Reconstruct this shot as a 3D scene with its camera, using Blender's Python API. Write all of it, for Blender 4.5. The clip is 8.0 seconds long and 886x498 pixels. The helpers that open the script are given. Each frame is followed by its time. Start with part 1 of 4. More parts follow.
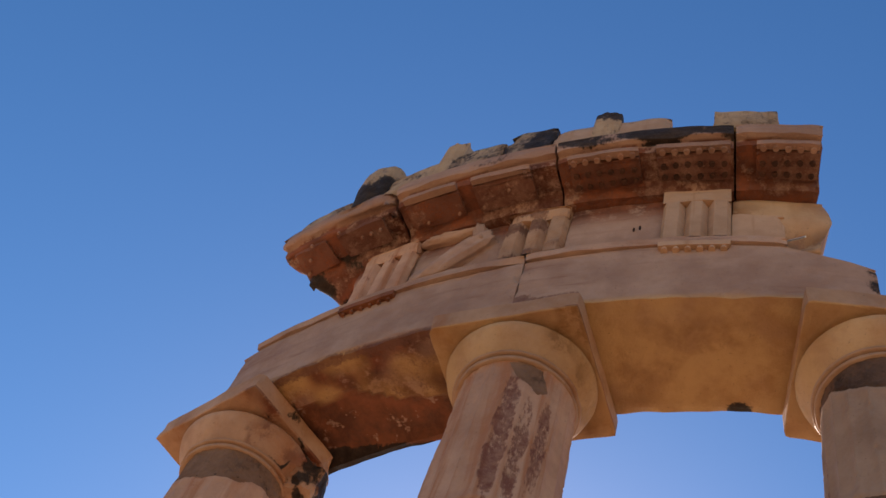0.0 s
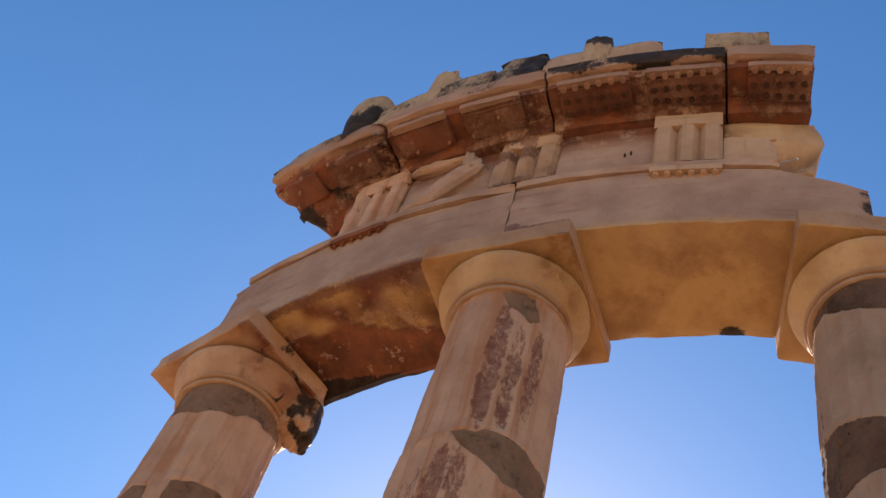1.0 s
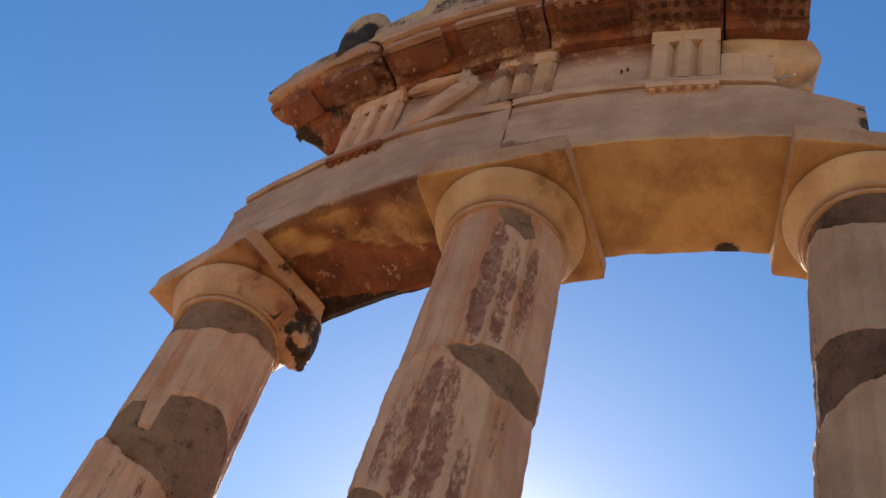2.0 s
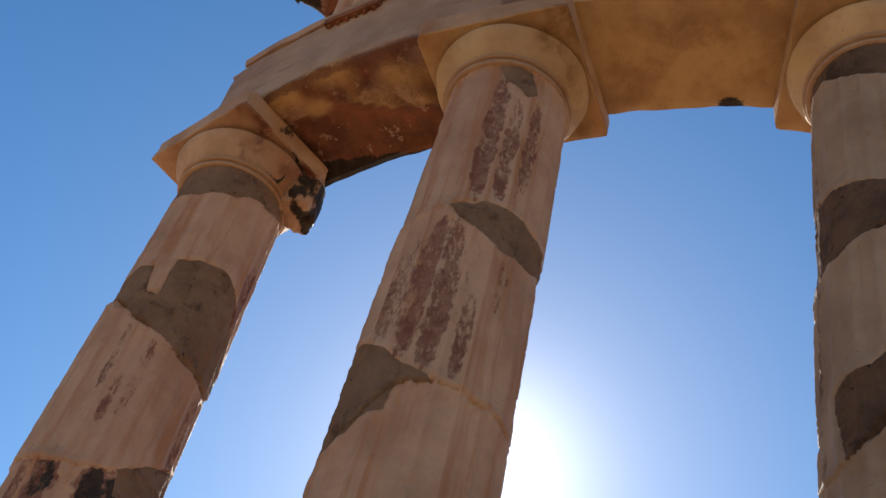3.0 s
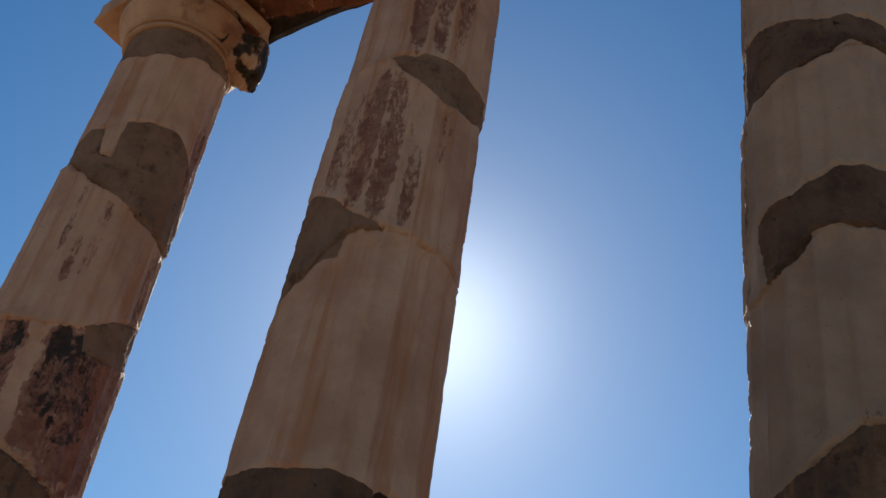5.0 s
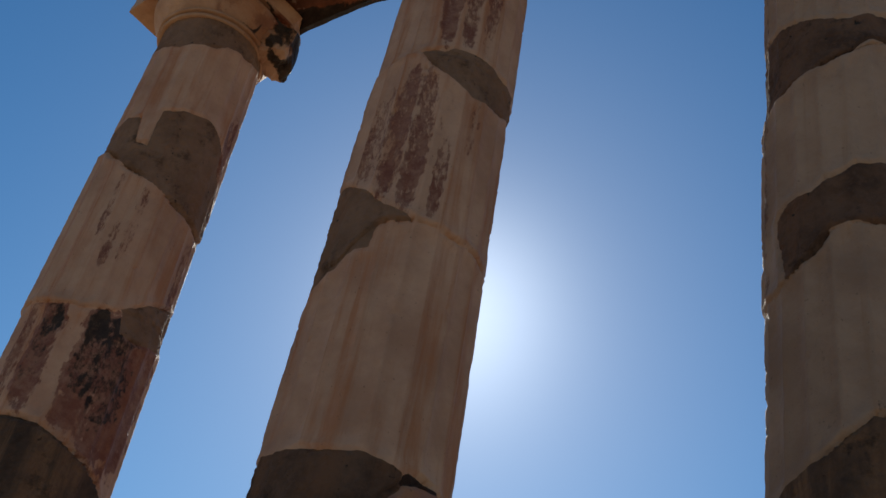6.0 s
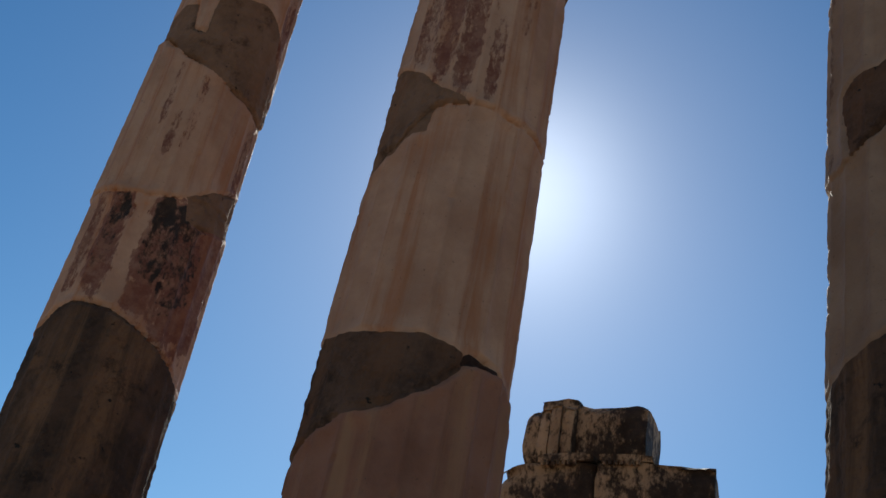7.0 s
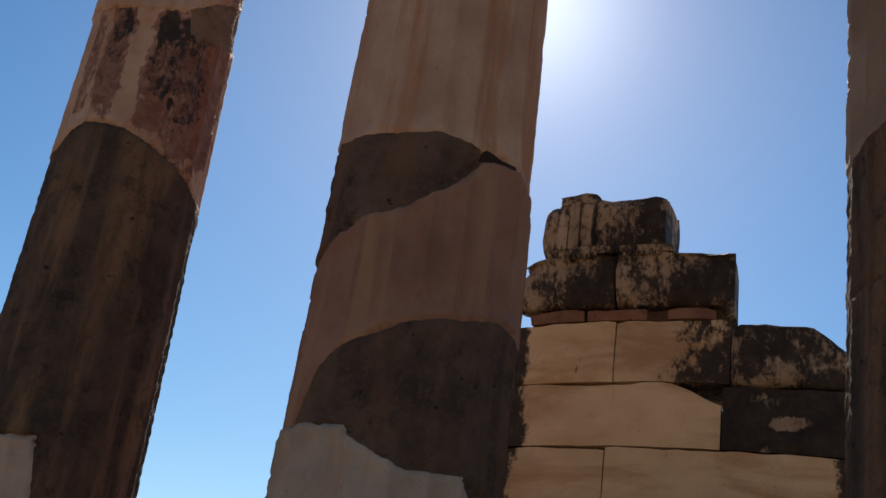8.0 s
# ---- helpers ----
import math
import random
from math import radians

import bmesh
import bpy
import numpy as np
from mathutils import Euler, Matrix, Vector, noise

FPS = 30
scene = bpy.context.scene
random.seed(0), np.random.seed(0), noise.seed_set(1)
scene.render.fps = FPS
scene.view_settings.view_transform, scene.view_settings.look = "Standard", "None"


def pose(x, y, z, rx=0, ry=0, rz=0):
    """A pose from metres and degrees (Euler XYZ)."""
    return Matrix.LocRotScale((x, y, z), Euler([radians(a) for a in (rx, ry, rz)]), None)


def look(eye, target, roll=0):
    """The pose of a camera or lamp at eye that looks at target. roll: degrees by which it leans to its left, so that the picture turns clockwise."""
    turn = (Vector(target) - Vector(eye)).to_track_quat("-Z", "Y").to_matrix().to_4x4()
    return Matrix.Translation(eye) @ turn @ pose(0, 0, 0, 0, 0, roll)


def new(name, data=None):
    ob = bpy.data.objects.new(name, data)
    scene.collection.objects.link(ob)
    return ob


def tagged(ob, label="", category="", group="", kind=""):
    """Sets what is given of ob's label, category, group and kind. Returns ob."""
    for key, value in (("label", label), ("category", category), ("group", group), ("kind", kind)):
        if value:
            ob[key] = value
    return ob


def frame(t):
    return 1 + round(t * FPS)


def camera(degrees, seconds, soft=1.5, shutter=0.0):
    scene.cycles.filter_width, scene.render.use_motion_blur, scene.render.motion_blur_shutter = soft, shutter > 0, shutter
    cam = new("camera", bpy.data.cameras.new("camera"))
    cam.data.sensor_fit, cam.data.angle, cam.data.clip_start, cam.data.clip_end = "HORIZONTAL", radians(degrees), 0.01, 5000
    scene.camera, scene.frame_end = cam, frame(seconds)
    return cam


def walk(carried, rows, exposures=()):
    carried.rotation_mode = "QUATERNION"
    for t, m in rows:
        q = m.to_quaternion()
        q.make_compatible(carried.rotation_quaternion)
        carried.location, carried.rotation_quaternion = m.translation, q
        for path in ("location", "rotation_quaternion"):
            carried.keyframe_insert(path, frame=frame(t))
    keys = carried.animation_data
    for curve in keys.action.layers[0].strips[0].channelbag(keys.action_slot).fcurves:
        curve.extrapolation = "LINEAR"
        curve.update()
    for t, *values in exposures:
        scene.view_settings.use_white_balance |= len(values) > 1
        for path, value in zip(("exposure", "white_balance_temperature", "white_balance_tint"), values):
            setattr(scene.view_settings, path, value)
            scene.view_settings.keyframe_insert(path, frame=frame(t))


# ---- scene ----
# The camera: held by hand, standing outside the ring of columns and tilting down.
cam = camera(41.2, 8.0, soft=1.5)


def aim(x, y, z, yaw, pitch, roll):
    return pose(x, y, z, 0, 0, yaw) @ pose(0, 0, 0, 90 + pitch) @ pose(0, 0, 0, 0, 0, roll)


PATH = [
    (0.0, aim(1.926, -9.730, 0.202, 39.78, 59.48, 25.19)),
    (0.5, aim(1.932, -9.738, 0.213, 39.18, 57.92, 23.03)),
    (1.0, aim(1.928, -9.714, 0.252, 36.63, 56.40, 21.31)),
    (1.2, aim(1.938, -9.703, 0.260, 36.89, 55.73, 21.88)),
    (2.3, aim(1.946, -9.683, 0.209, 33.07, 51.12, 17.90)),
    (2.5, aim(1.947, -9.690, 0.204, 32.96, 49.57, 17.38)),
    (3.0, aim(1.944, -9.658, 0.195, 31.57, 46.72, 16.10)),
    (3.5, aim(1.948, -9.673, 0.180, 29.44, 43.40, 14.40)),
    (4.0, aim(1.945, -9.627, 0.175, 28.92, 40.94, 14.35)),
    (4.5, aim(1.956, -9.573, 0.100, 27.81, 42.38, 11.96)),
    (5.0, aim(2.037, -9.796, 0.028, 26.05, 40.26, 10.04)),
    (5.2, aim(2.116, -9.860, -0.026, 27.70, 39.30, 10.91)),
    (6.3, aim(2.058, -9.938, -0.061, 27.03, 39.28, 11.52)),
    (6.5, aim(2.078, -9.929, -0.065, 27.73, 39.13, 12.22)),
    (7.0, aim(2.107, -9.940, -0.053, 29.67, 32.97, 11.96)),
    (7.5, aim(2.081, -9.931, -0.041, 29.75, 27.12, 10.42)),
    (8.0, aim(2.078, -9.914, -0.085, 28.51, 23.78, 8.17)),
]
walk(cam, PATH, [(0.0, 0.14, 7150, 24), (1.0, 0.44, 7350, 21), (2.5, 0.20, 7100, 14), (3.5, -0.26, 6750, 11), (4.5, -0.56, 6450, 8), (6.5, -0.82, 6300, 6), (7.5, -0.72, 6550, 11), (8.0, -0.65, 6700, 14)])

# Light: a high clear sky and a sun standing behind the columns.
SUN_UP, SUN_AZ = 36.5, -25.4
world = bpy.data.worlds.new("world")
scene.world = world
world.use_nodes = True
wn = world.node_tree
sky = wn.nodes.new("ShaderNodeTexSky")
sky.sky_type = 'NISHITA'
sky.sun_disc = False
sky.sun_elevation, sky.sun_rotation = radians(SUN_UP), radians(SUN_AZ)
sky.air_density, sky.dust_density, sky.ozone_density, sky.altitude = 1.3, 0.53, 1.8, 1200
wn.nodes["Background"].inputs["Strength"].default_value = 0.10
deep = wn.nodes.new("ShaderNodeHueSaturation")
deep.inputs["Hue"].default_value, deep.inputs["Saturation"].default_value = 0.4935, 1.29
wn.links.new(sky.outputs[0], deep.inputs["Color"])
clear = wn.nodes.new("ShaderNodeGamma")
clear.inputs["Gamma"].default_value = 1.22
wn.links.new(deep.outputs[0], clear.inputs["Color"])
wn.links.new(clear.outputs[0], wn.nodes["Background"].inputs["Color"])
# The bright aureole that dust draws round the sun.
haze = wn.nodes.new("ShaderNodeTexSky")
haze.sky_type = 'NISHITA'
haze.sun_disc = False
haze.sun_elevation, haze.sun_rotation = radians(SUN_UP + 1.6), radians(SUN_AZ)
haze.air_density, haze.dust_density, haze.ozone_density, haze.altitude = 0.0, 2.0, 0.0, 1200
level = wn.nodes.new("ShaderNodeHueSaturation")
level.inputs["Hue"].default_value = 1.0
level.inputs["Saturation"].default_value, level.inputs["Value"].default_value = 0.04, 1 / 15.0
wn.links.new(haze.outputs[0], level.inputs["Color"])
core = wn.nodes.new("ShaderNodeGamma")
core.inputs["Gamma"].default_value = 8.5
wn.links.new(level.outputs[0], core.inputs["Color"])
aureole = wn.nodes.new("ShaderNodeBackground")
aureole.inputs["Strength"].default_value = 1.0
wn.links.new(core.outputs[0], aureole.inputs["Color"])
both = wn.nodes.new("ShaderNodeAddShader")
wn.links.new(wn.nodes["Background"].outputs[0], both.inputs[0])
wn.links.new(aureole.outputs[0], both.inputs[1])
wn.links.new(both.outputs[0], wn.nodes["World Output"].inputs["Surface"])
to_sun = Vector((math.sin(radians(SUN_AZ)) * math.cos(radians(SUN_UP)), math.cos(radians(SUN_AZ)) * math.cos(radians(SUN_UP)), math.sin(radians(SUN_UP))))
sun = new("sun", bpy.data.lights.new("sun", 'SUN'))
sun.data.energy, sun.data.angle, sun.data.color = 5.0, radians(0.5), (1.0, 0.93, 0.82)
sun.matrix_world = look(to_sun * 60, (0, 0, 0))

# ---- materials ----


class Nodes:
    """A small helper that strings shader nodes together."""

    def __init__(self, name):
        self.mat = bpy.data.materials.new(name)
        self.mat.use_nodes = True
        self.t = self.mat.node_tree
        self.bsdf = self.t.nodes["Principled BSDF"]
        self.bsdf.inputs["Specular IOR Level"].default_value = 0.25
        self.co = self.t.nodes.new("ShaderNodeTexCoord").outputs["Object"]

    def put(self, socket, value):
        if isinstance(value, bpy.types.NodeSocket):
            self.t.links.new(value, socket)
        else:
            socket.default_value = value

    def mapped(self, sx, sy, sz):
        n = self.t.nodes.new("ShaderNodeMapping")
        n.inputs["Scale"].default_value = (sx, sy, sz)
        self.put(n.inputs["Vector"], self.co)
        return n.outputs[0]

    def noise(self, scale, detail=6.0, rough=0.6, vec=None, warp=0.0):
        n = self.t.nodes.new("ShaderNodeTexNoise")
        n.inputs["Scale"].default_value, n.inputs["Detail"].default_value = scale, detail
        n.inputs["Roughness"].default_value, n.inputs["Distortion"].default_value = rough, warp
        self.put(n.inputs["Vector"], vec or self.co)
        return n.outputs["Fac"]

    def cells(self, scale):
        n = self.t.nodes.new("ShaderNodeTexVoronoi")
        n.inputs["Scale"].default_value = scale
        self.put(n.inputs["Vector"], self.co)
        return n.outputs["Distance"]

    def step(self, value, low, high, to0=0.0, to1=1.0):
        n = self.t.nodes.new("ShaderNodeMapRange")
        n.interpolation_type = 'SMOOTHSTEP'
        self.put(n.inputs["Value"], value)
        for i, v in zip((1, 2, 3, 4), (low, high, to0, to1)):
            self.put(n.inputs[i], v)
        return n.outputs[0]

    def math(self, op, a, b=0.0):
        n = self.t.nodes.new("ShaderNodeMath")
        n.operation = op
        self.put(n.inputs[0], a)
        self.put(n.inputs[1], b)
        return n.outputs[0]

    def mix(self, fac, a, b):
        n = self.t.nodes.new("ShaderNodeMix")
        n.data_type = 'RGBA'
        self.put(n.inputs["Factor"], fac)
        self.put(n.inputs["A"], a)
        self.put(n.inputs["B"], b)
        return n.outputs["Result"]

    def attribute(self, name):
        n = self.t.nodes.new("ShaderNodeAttribute")
        n.attribute_name = name
        return n.outputs["Fac"]

    def chance(self):
        return self.t.nodes.new("ShaderNodeObjectInfo").outputs["Random"]

    def finish(self, colour, rough, height, strength=0.4, depth=0.02):
        self.put(self.bsdf.inputs["Base Color"], colour)
        self.put(self.bsdf.inputs["Roughness"], rough)
        b = self.t.nodes.new("ShaderNodeBump")
        b.inputs["Strength"].default_value, b.inputs["Distance"].default_value = strength, depth
        self.put(b.inputs["Height"], height)
        self.put(self.bsdf.inputs["Normal"], b.outputs[0])
        return self.mat


def rgb(r, g, b):
    return (r, g, b, 1.0)


def weathered_marble(name, light, dark, streak, stain, stain_at, crust_at, streak_at=0.5, relief=0.5, crust_size=3.1, grain=(9.0, 9.0, 0.55)):
    """Old marble: two tones, running streaks, reddish patina and black crust, both also where a mesh says so."""
    n = Nodes(name)
    colour = n.mix(n.step(n.noise(2.2, 8, 0.62), 0.35, 0.68), light, dark)
    colour = n.mix(n.step(n.noise(24.0, 5, 0.7), 0.5, 0.78, 0.0, 0.35), colour, dark)
    run = n.math('ADD', n.noise(1.0, 7, 0.6, n.mapped(*grain), 0.35), n.attribute("run"))
    colour = n.mix(n.step(run, streak_at, streak_at + 0.20, 0.0, 0.75), colour, streak)
    rust = n.math('MULTIPLY', n.attribute("rust"), n.step(n.noise(4.5, 10, 0.72), 0.62, 0.50))
    colour = n.mix(rust, colour, n.mix(n.step(n.noise(3.2, 10, 0.66), 0.32, 0.64), rgb(0.29, 0.092, 0.042), rgb(0.105, 0.036, 0.021)))
    # Ochre colour: yellow stone, and on undersides the warm bounce off the ground, painted in.
    ochre_or_bounce = n.math('MULTIPLY', n.attribute("ochre_or_bounce"), n.step(n.noise(1.6, 8, 0.6), 0.72, 0.40, 0.55, 1.0))
    colour = n.mix(ochre_or_bounce, colour, n.mix(n.step(n.noise(3.0, 8, 0.65), 0.42, 0.64), rgb(0.59, 0.365, 0.155), rgb(0.45, 0.245, 0.085)))
    broad, fleck = n.noise(5.0, 10, 0.7, n.mapped(1.6, 1.6, 0.5)), n.noise(44.0, 8, 0.75, n.mapped(1.3, 1.3, 0.45))
    flakes = n.math('ADD', n.math('ADD', n.math('MULTIPLY', broad, 0.5), n.math('MULTIPLY', fleck, 0.5)), n.math('MULTIPLY', n.attribute("patina"), 0.245))
    mask = n.step(flakes, stain_at - 0.03, stain_at + 0.065)
    colour = n.mix(n.math('MULTIPLY', mask, n.step(n.noise(16.0, 6, 0.7), 0.35, 0.65, 0.92, 0.58)), colour, stain)
    cloud, grit = n.noise(crust_size * 0.7, 10, 0.7, n.mapped(1.0, 1.0, 0.7), 0.2), n.noise(34.0, 8, 0.75, n.mapped(1.0, 1.0, 0.6))
    soot = n.math('ADD', n.math('ADD', n.math('MULTIPLY', cloud, 0.65), n.math('MULTIPLY', grit, 0.35)), n.math('MULTIPLY', n.attribute("crust"), 0.35))
    black = n.step(soot, crust_at - 0.02, crust_at + 0.07)
    colour = n.mix(n.math('MULTIPLY', black, 0.97), colour, n.mix(n.step(n.noise(11.0, 8, 0.7), 0.4, 0.7), rgb(0.020, 0.014, 0.011), rgb(0.055, 0.036, 0.025)))
    pits = n.step(n.cells(34.0), 0.05, 0.22)
    speck = n.step(n.noise(60.0, 3, 0.6), 0.66, 0.74, 0.0, 0.6)
    colour = n.mix(speck, colour, rgb(0.10, 0.065, 0.045))
    tone = n.t.nodes.new("ShaderNodeHueSaturation")
    n.put(tone.inputs["Value"], n.step(n.chance(), 0.0, 1.0, 0.9, 1.08))
    n.put(tone.inputs["Color"], colour)
    height = n.math('ADD', n.math('MULTIPLY', n.noise(13.0, 10, 0.68), 0.8), n.math('MULTIPLY', pits, 0.12))
    height = n.math('ADD', height, n.math('MULTIPLY', mask, -0.10))
    return n.finish(tone.outputs[0], n.step(n.noise(9.0), 0.3, 0.7, 0.62, 0.85), height, relief, 0.02)


def mortar(name, light, dark, wash, washed=0.5):
    """Repair mortar, trowelled: two tones in clouds, brown washes that run down, soot in spots and small holes."""
    n = Nodes(name)
    colour = n.mix(n.step(n.noise(3.0, 9, 0.65), 0.36, 0.64), light, dark)
    colour = n.mix(n.step(n.noise(1.0, 8, 0.65, n.mapped(5.5, 5.5, 0.7), 0.5), washed, washed + 0.2, 0.0, 0.7), colour, wash)
    colour = n.mix(n.step(n.noise(7.0, 9, 0.72), 0.52, 0.68, 0.0, 0.85), colour, n.mix(0.6, dark, rgb(0.015, 0.012, 0.010)))
    colour = n.mix(n.step(n.noise(38.0, 6, 0.7), 0.46, 0.72, 0.0, 0.65), colour, light)
    holes = n.step(n.noise(19.0, 6, 0.6), 0.665, 0.70)
    colour = n.mix(holes, colour, rgb(0.03, 0.025, 0.02))
    height = n.math('ADD', n.math('ADD', n.noise(22.0, 8, 0.7), n.noise(5.0, 6, 0.6)), n.math('MULTIPLY', holes, -0.8))
    return n.finish(colour, 0.92, height, 0.9, 0.025)


MARBLE = weathered_marble("weathered_marble", rgb(0.545, 0.33, 0.22), rgb(0.385, 0.21, 0.135), rgb(0.38, 0.145, 0.06), rgb(0.165, 0.052, 0.034), 0.70, 0.84, 0.465, 0.7)
PINK = weathered_marble("reddened_marble", rgb(0.37, 0.175, 0.11), rgb(0.25, 0.11, 0.07), rgb(0.40, 0.21, 0.115), rgb(0.16, 0.065, 0.05), 0.72, 0.84, 0.52, 0.7)
# Greyer marble of the east column, its dimmer light also put into the colour.
GREY_SHADED = weathered_marble("grey_brown_shaded_marble", rgb(0.36, 0.238, 0.165), rgb(0.25, 0.155, 0.105), rgb(0.27, 0.15, 0.08), rgb(0.13, 0.06, 0.04), 0.72, 0.84, 0.54, 0.7)
PALE = weathered_marble("pale_grey_marble", rgb(0.43, 0.305, 0.23), rgb(0.30, 0.205, 0.15), rgb(0.36, 0.22, 0.14), rgb(0.16, 0.085, 0.06), 0.72, 0.84, 0.56, 0.7)
CAPITAL = weathered_marble("capital_marble", rgb(0.50, 0.305, 0.19), rgb(0.36, 0.20, 0.118), rgb(0.33, 0.14, 0.060), rgb(0.15, 0.058, 0.035), 0.68, 0.82, 0.53, 0.8, 3.1, (4.0, 4.0, 2.5))
ARCHITRAVE = weathered_marble("pale_veined_marble", rgb(0.475, 0.305, 0.218), rgb(0.345, 0.205, 0.147), rgb(0.26, 0.125, 0.078), rgb(0.18, 0.08, 0.055), 0.63, 0.86, 0.53, 1.0, 3.1, (1.3, 1.3, 8.0))
SMOOTH = weathered_marble("new_cut_marble", rgb(0.54, 0.345, 0.225), rgb(0.43, 0.26, 0.16), rgb(0.38, 0.20, 0.10), rgb(0.26, 0.13, 0.075), 0.67, 0.80, 0.55, 0.4, 6.0)
VEINED = weathered_marble("yellow_veined_marble", rgb(0.66, 0.46, 0.265), rgb(0.55, 0.365, 0.205), rgb(0.36, 0.185, 0.080), rgb(0.24, 0.12, 0.065), 0.61, 0.74, 0.44, 0.6, 7.0, (1.0, 1.0, 4.2))
RUSTY = weathered_marble("red_brown_marble", rgb(0.27, 0.095, 0.042), rgb(0.13, 0.044, 0.022), rgb(0.19, 0.065, 0.028), rgb(0.05, 0.022, 0.015), 0.56, 0.70, 0.5, 0.9)
CRUSTED = weathered_marble("black_crusted_marble", rgb(0.44, 0.31, 0.195), rgb(0.27, 0.18, 0.115), rgb(0.26, 0.15, 0.085), rgb(0.10, 0.06, 0.04), 0.56, 0.455, 0.50, 1.0, 5.0)
ROUGH = weathered_marble("rough_lichened_stone", rgb(0.50, 0.34, 0.20), rgb(0.33, 0.215, 0.13), rgb(0.32, 0.20, 0.11), rgb(0.11, 0.07, 0.045), 0.55, 0.535, 0.52, 1.0, 5.0)
MORTAR = mortar("repair_mortar", rgb(0.27, 0.155, 0.098), rgb(0.19, 0.104, 0.064), rgb(0.24, 0.114, 0.058))
# Dark brown for pegs that stand in for holes, their shade painted on.
PEG_HOLE = mortar("peg_hole_shade", rgb(0.12, 0.052, 0.032), rgb(0.065, 0.03, 0.02), rgb(0.10, 0.045, 0.028))
# Near-black colour that paints the shade inside holes and open cracks.
SOCKET_SHADE = mortar("socket_shade", rgb(0.06, 0.028, 0.018), rgb(0.03, 0.015, 0.01), rgb(0.06, 0.03, 0.02))
DARK_MORTAR = mortar("sooty_mortar", rgb(0.165, 0.092, 0.060), rgb(0.072, 0.040, 0.027), rgb(0.19, 0.090, 0.048), 0.49)
STREAKED = mortar("streaked_sooty_mortar", rgb(0.12, 0.068, 0.045), rgb(0.052, 0.034, 0.025), rgb(0.28, 0.145, 0.076), 0.47)
SHIM = mortar("reddish_shim", rgb(0.30, 0.15, 0.09), rgb(0.2, 0.095, 0.06), rgb(0.25, 0.12, 0.07))


def earth():
    n = Nodes("dry_earth")
    colour = n.mix(n.step(n.noise(0.35, 10, 0.65), 0.4, 0.62), rgb(0.62, 0.40, 0.21), rgb(0.50, 0.305, 0.155))
    colour = n.mix(n.step(n.noise(6.0, 8, 0.7), 0.52, 0.7), colour, rgb(0.40, 0.25, 0.14))
    return n.finish(colour, 0.95, n.noise(9.0, 10, 0.7), 0.6, 0.04)


EARTH = earth()


def steel():
    n = Nodes("pale_steel")
    n.bsdf.inputs["Metallic"].default_value = 0.8
    return n.finish(n.mix(n.noise(20.0), rgb(0.75, 0.72, 0.66), rgb(0.6, 0.56, 0.5)), 0.4, n.noise(50.0), 0.1, 0.001)


STEEL = steel()

EDGE = 6.95            # radius of the cornice edge

# ---- building helpers ----


def thing(name, at, label, category, group="", kind=""):
    ob = new(name)
    ob.location = at
    ob.empty_display_size = 0.1
    return tagged(ob, label, category, group, kind)


def whole(ob):
    """The place of a thing or of a part, from its own place and its parent's."""
    return ob.location + (whole(ob.parent) if ob.parent else Vector())


def part(name, shape, material, parent, label=""):
    """Links a shape (bmesh, or vertices and faces) given in the world's metres as one mesh under a thing."""
    me = bpy.data.meshes.new(name)
    if isinstance(shape, bmesh.types.BMesh):
        shape.to_mesh(me)
        shape.free()
    else:
        me.from_pydata(shape[0], [], shape[1])
    if parent is not None:
        me.transform(Matrix.Translation(-whole(parent)))
    me.materials.append(material)
    ob = new(name, me)
    ob.parent = parent
    return tagged(ob, label)


def n3(x, y, z, s, seed=0.0):
    return noise.noise((x * s + seed, y * s + seed * 1.7, z * s - seed))


def polar(r, a, z):
    a = radians(a)
    return Vector((r * math.sin(a), -r * math.cos(a), z))


def densify(loop, gap):
    """Points along a closed outline, with how near each lies to a corner (1 at it) and its outward normal."""
    out = []
    for i, (r, z) in enumerate(loop):
        r2, z2 = loop[(i + 1) % len(loop)]
        length = math.hypot(r2 - r, z2 - z)
        k = max(1, round(length / gap))
        for j in range(k):
            f = j / k
            near = min(f, 1 - f) * length
            out.append((r + (r2 - r) * f, z + (z2 - z) * f, max(0.0, 1 - near / 0.05), (z2 - z) / length, -(r2 - r) / length))
    return out


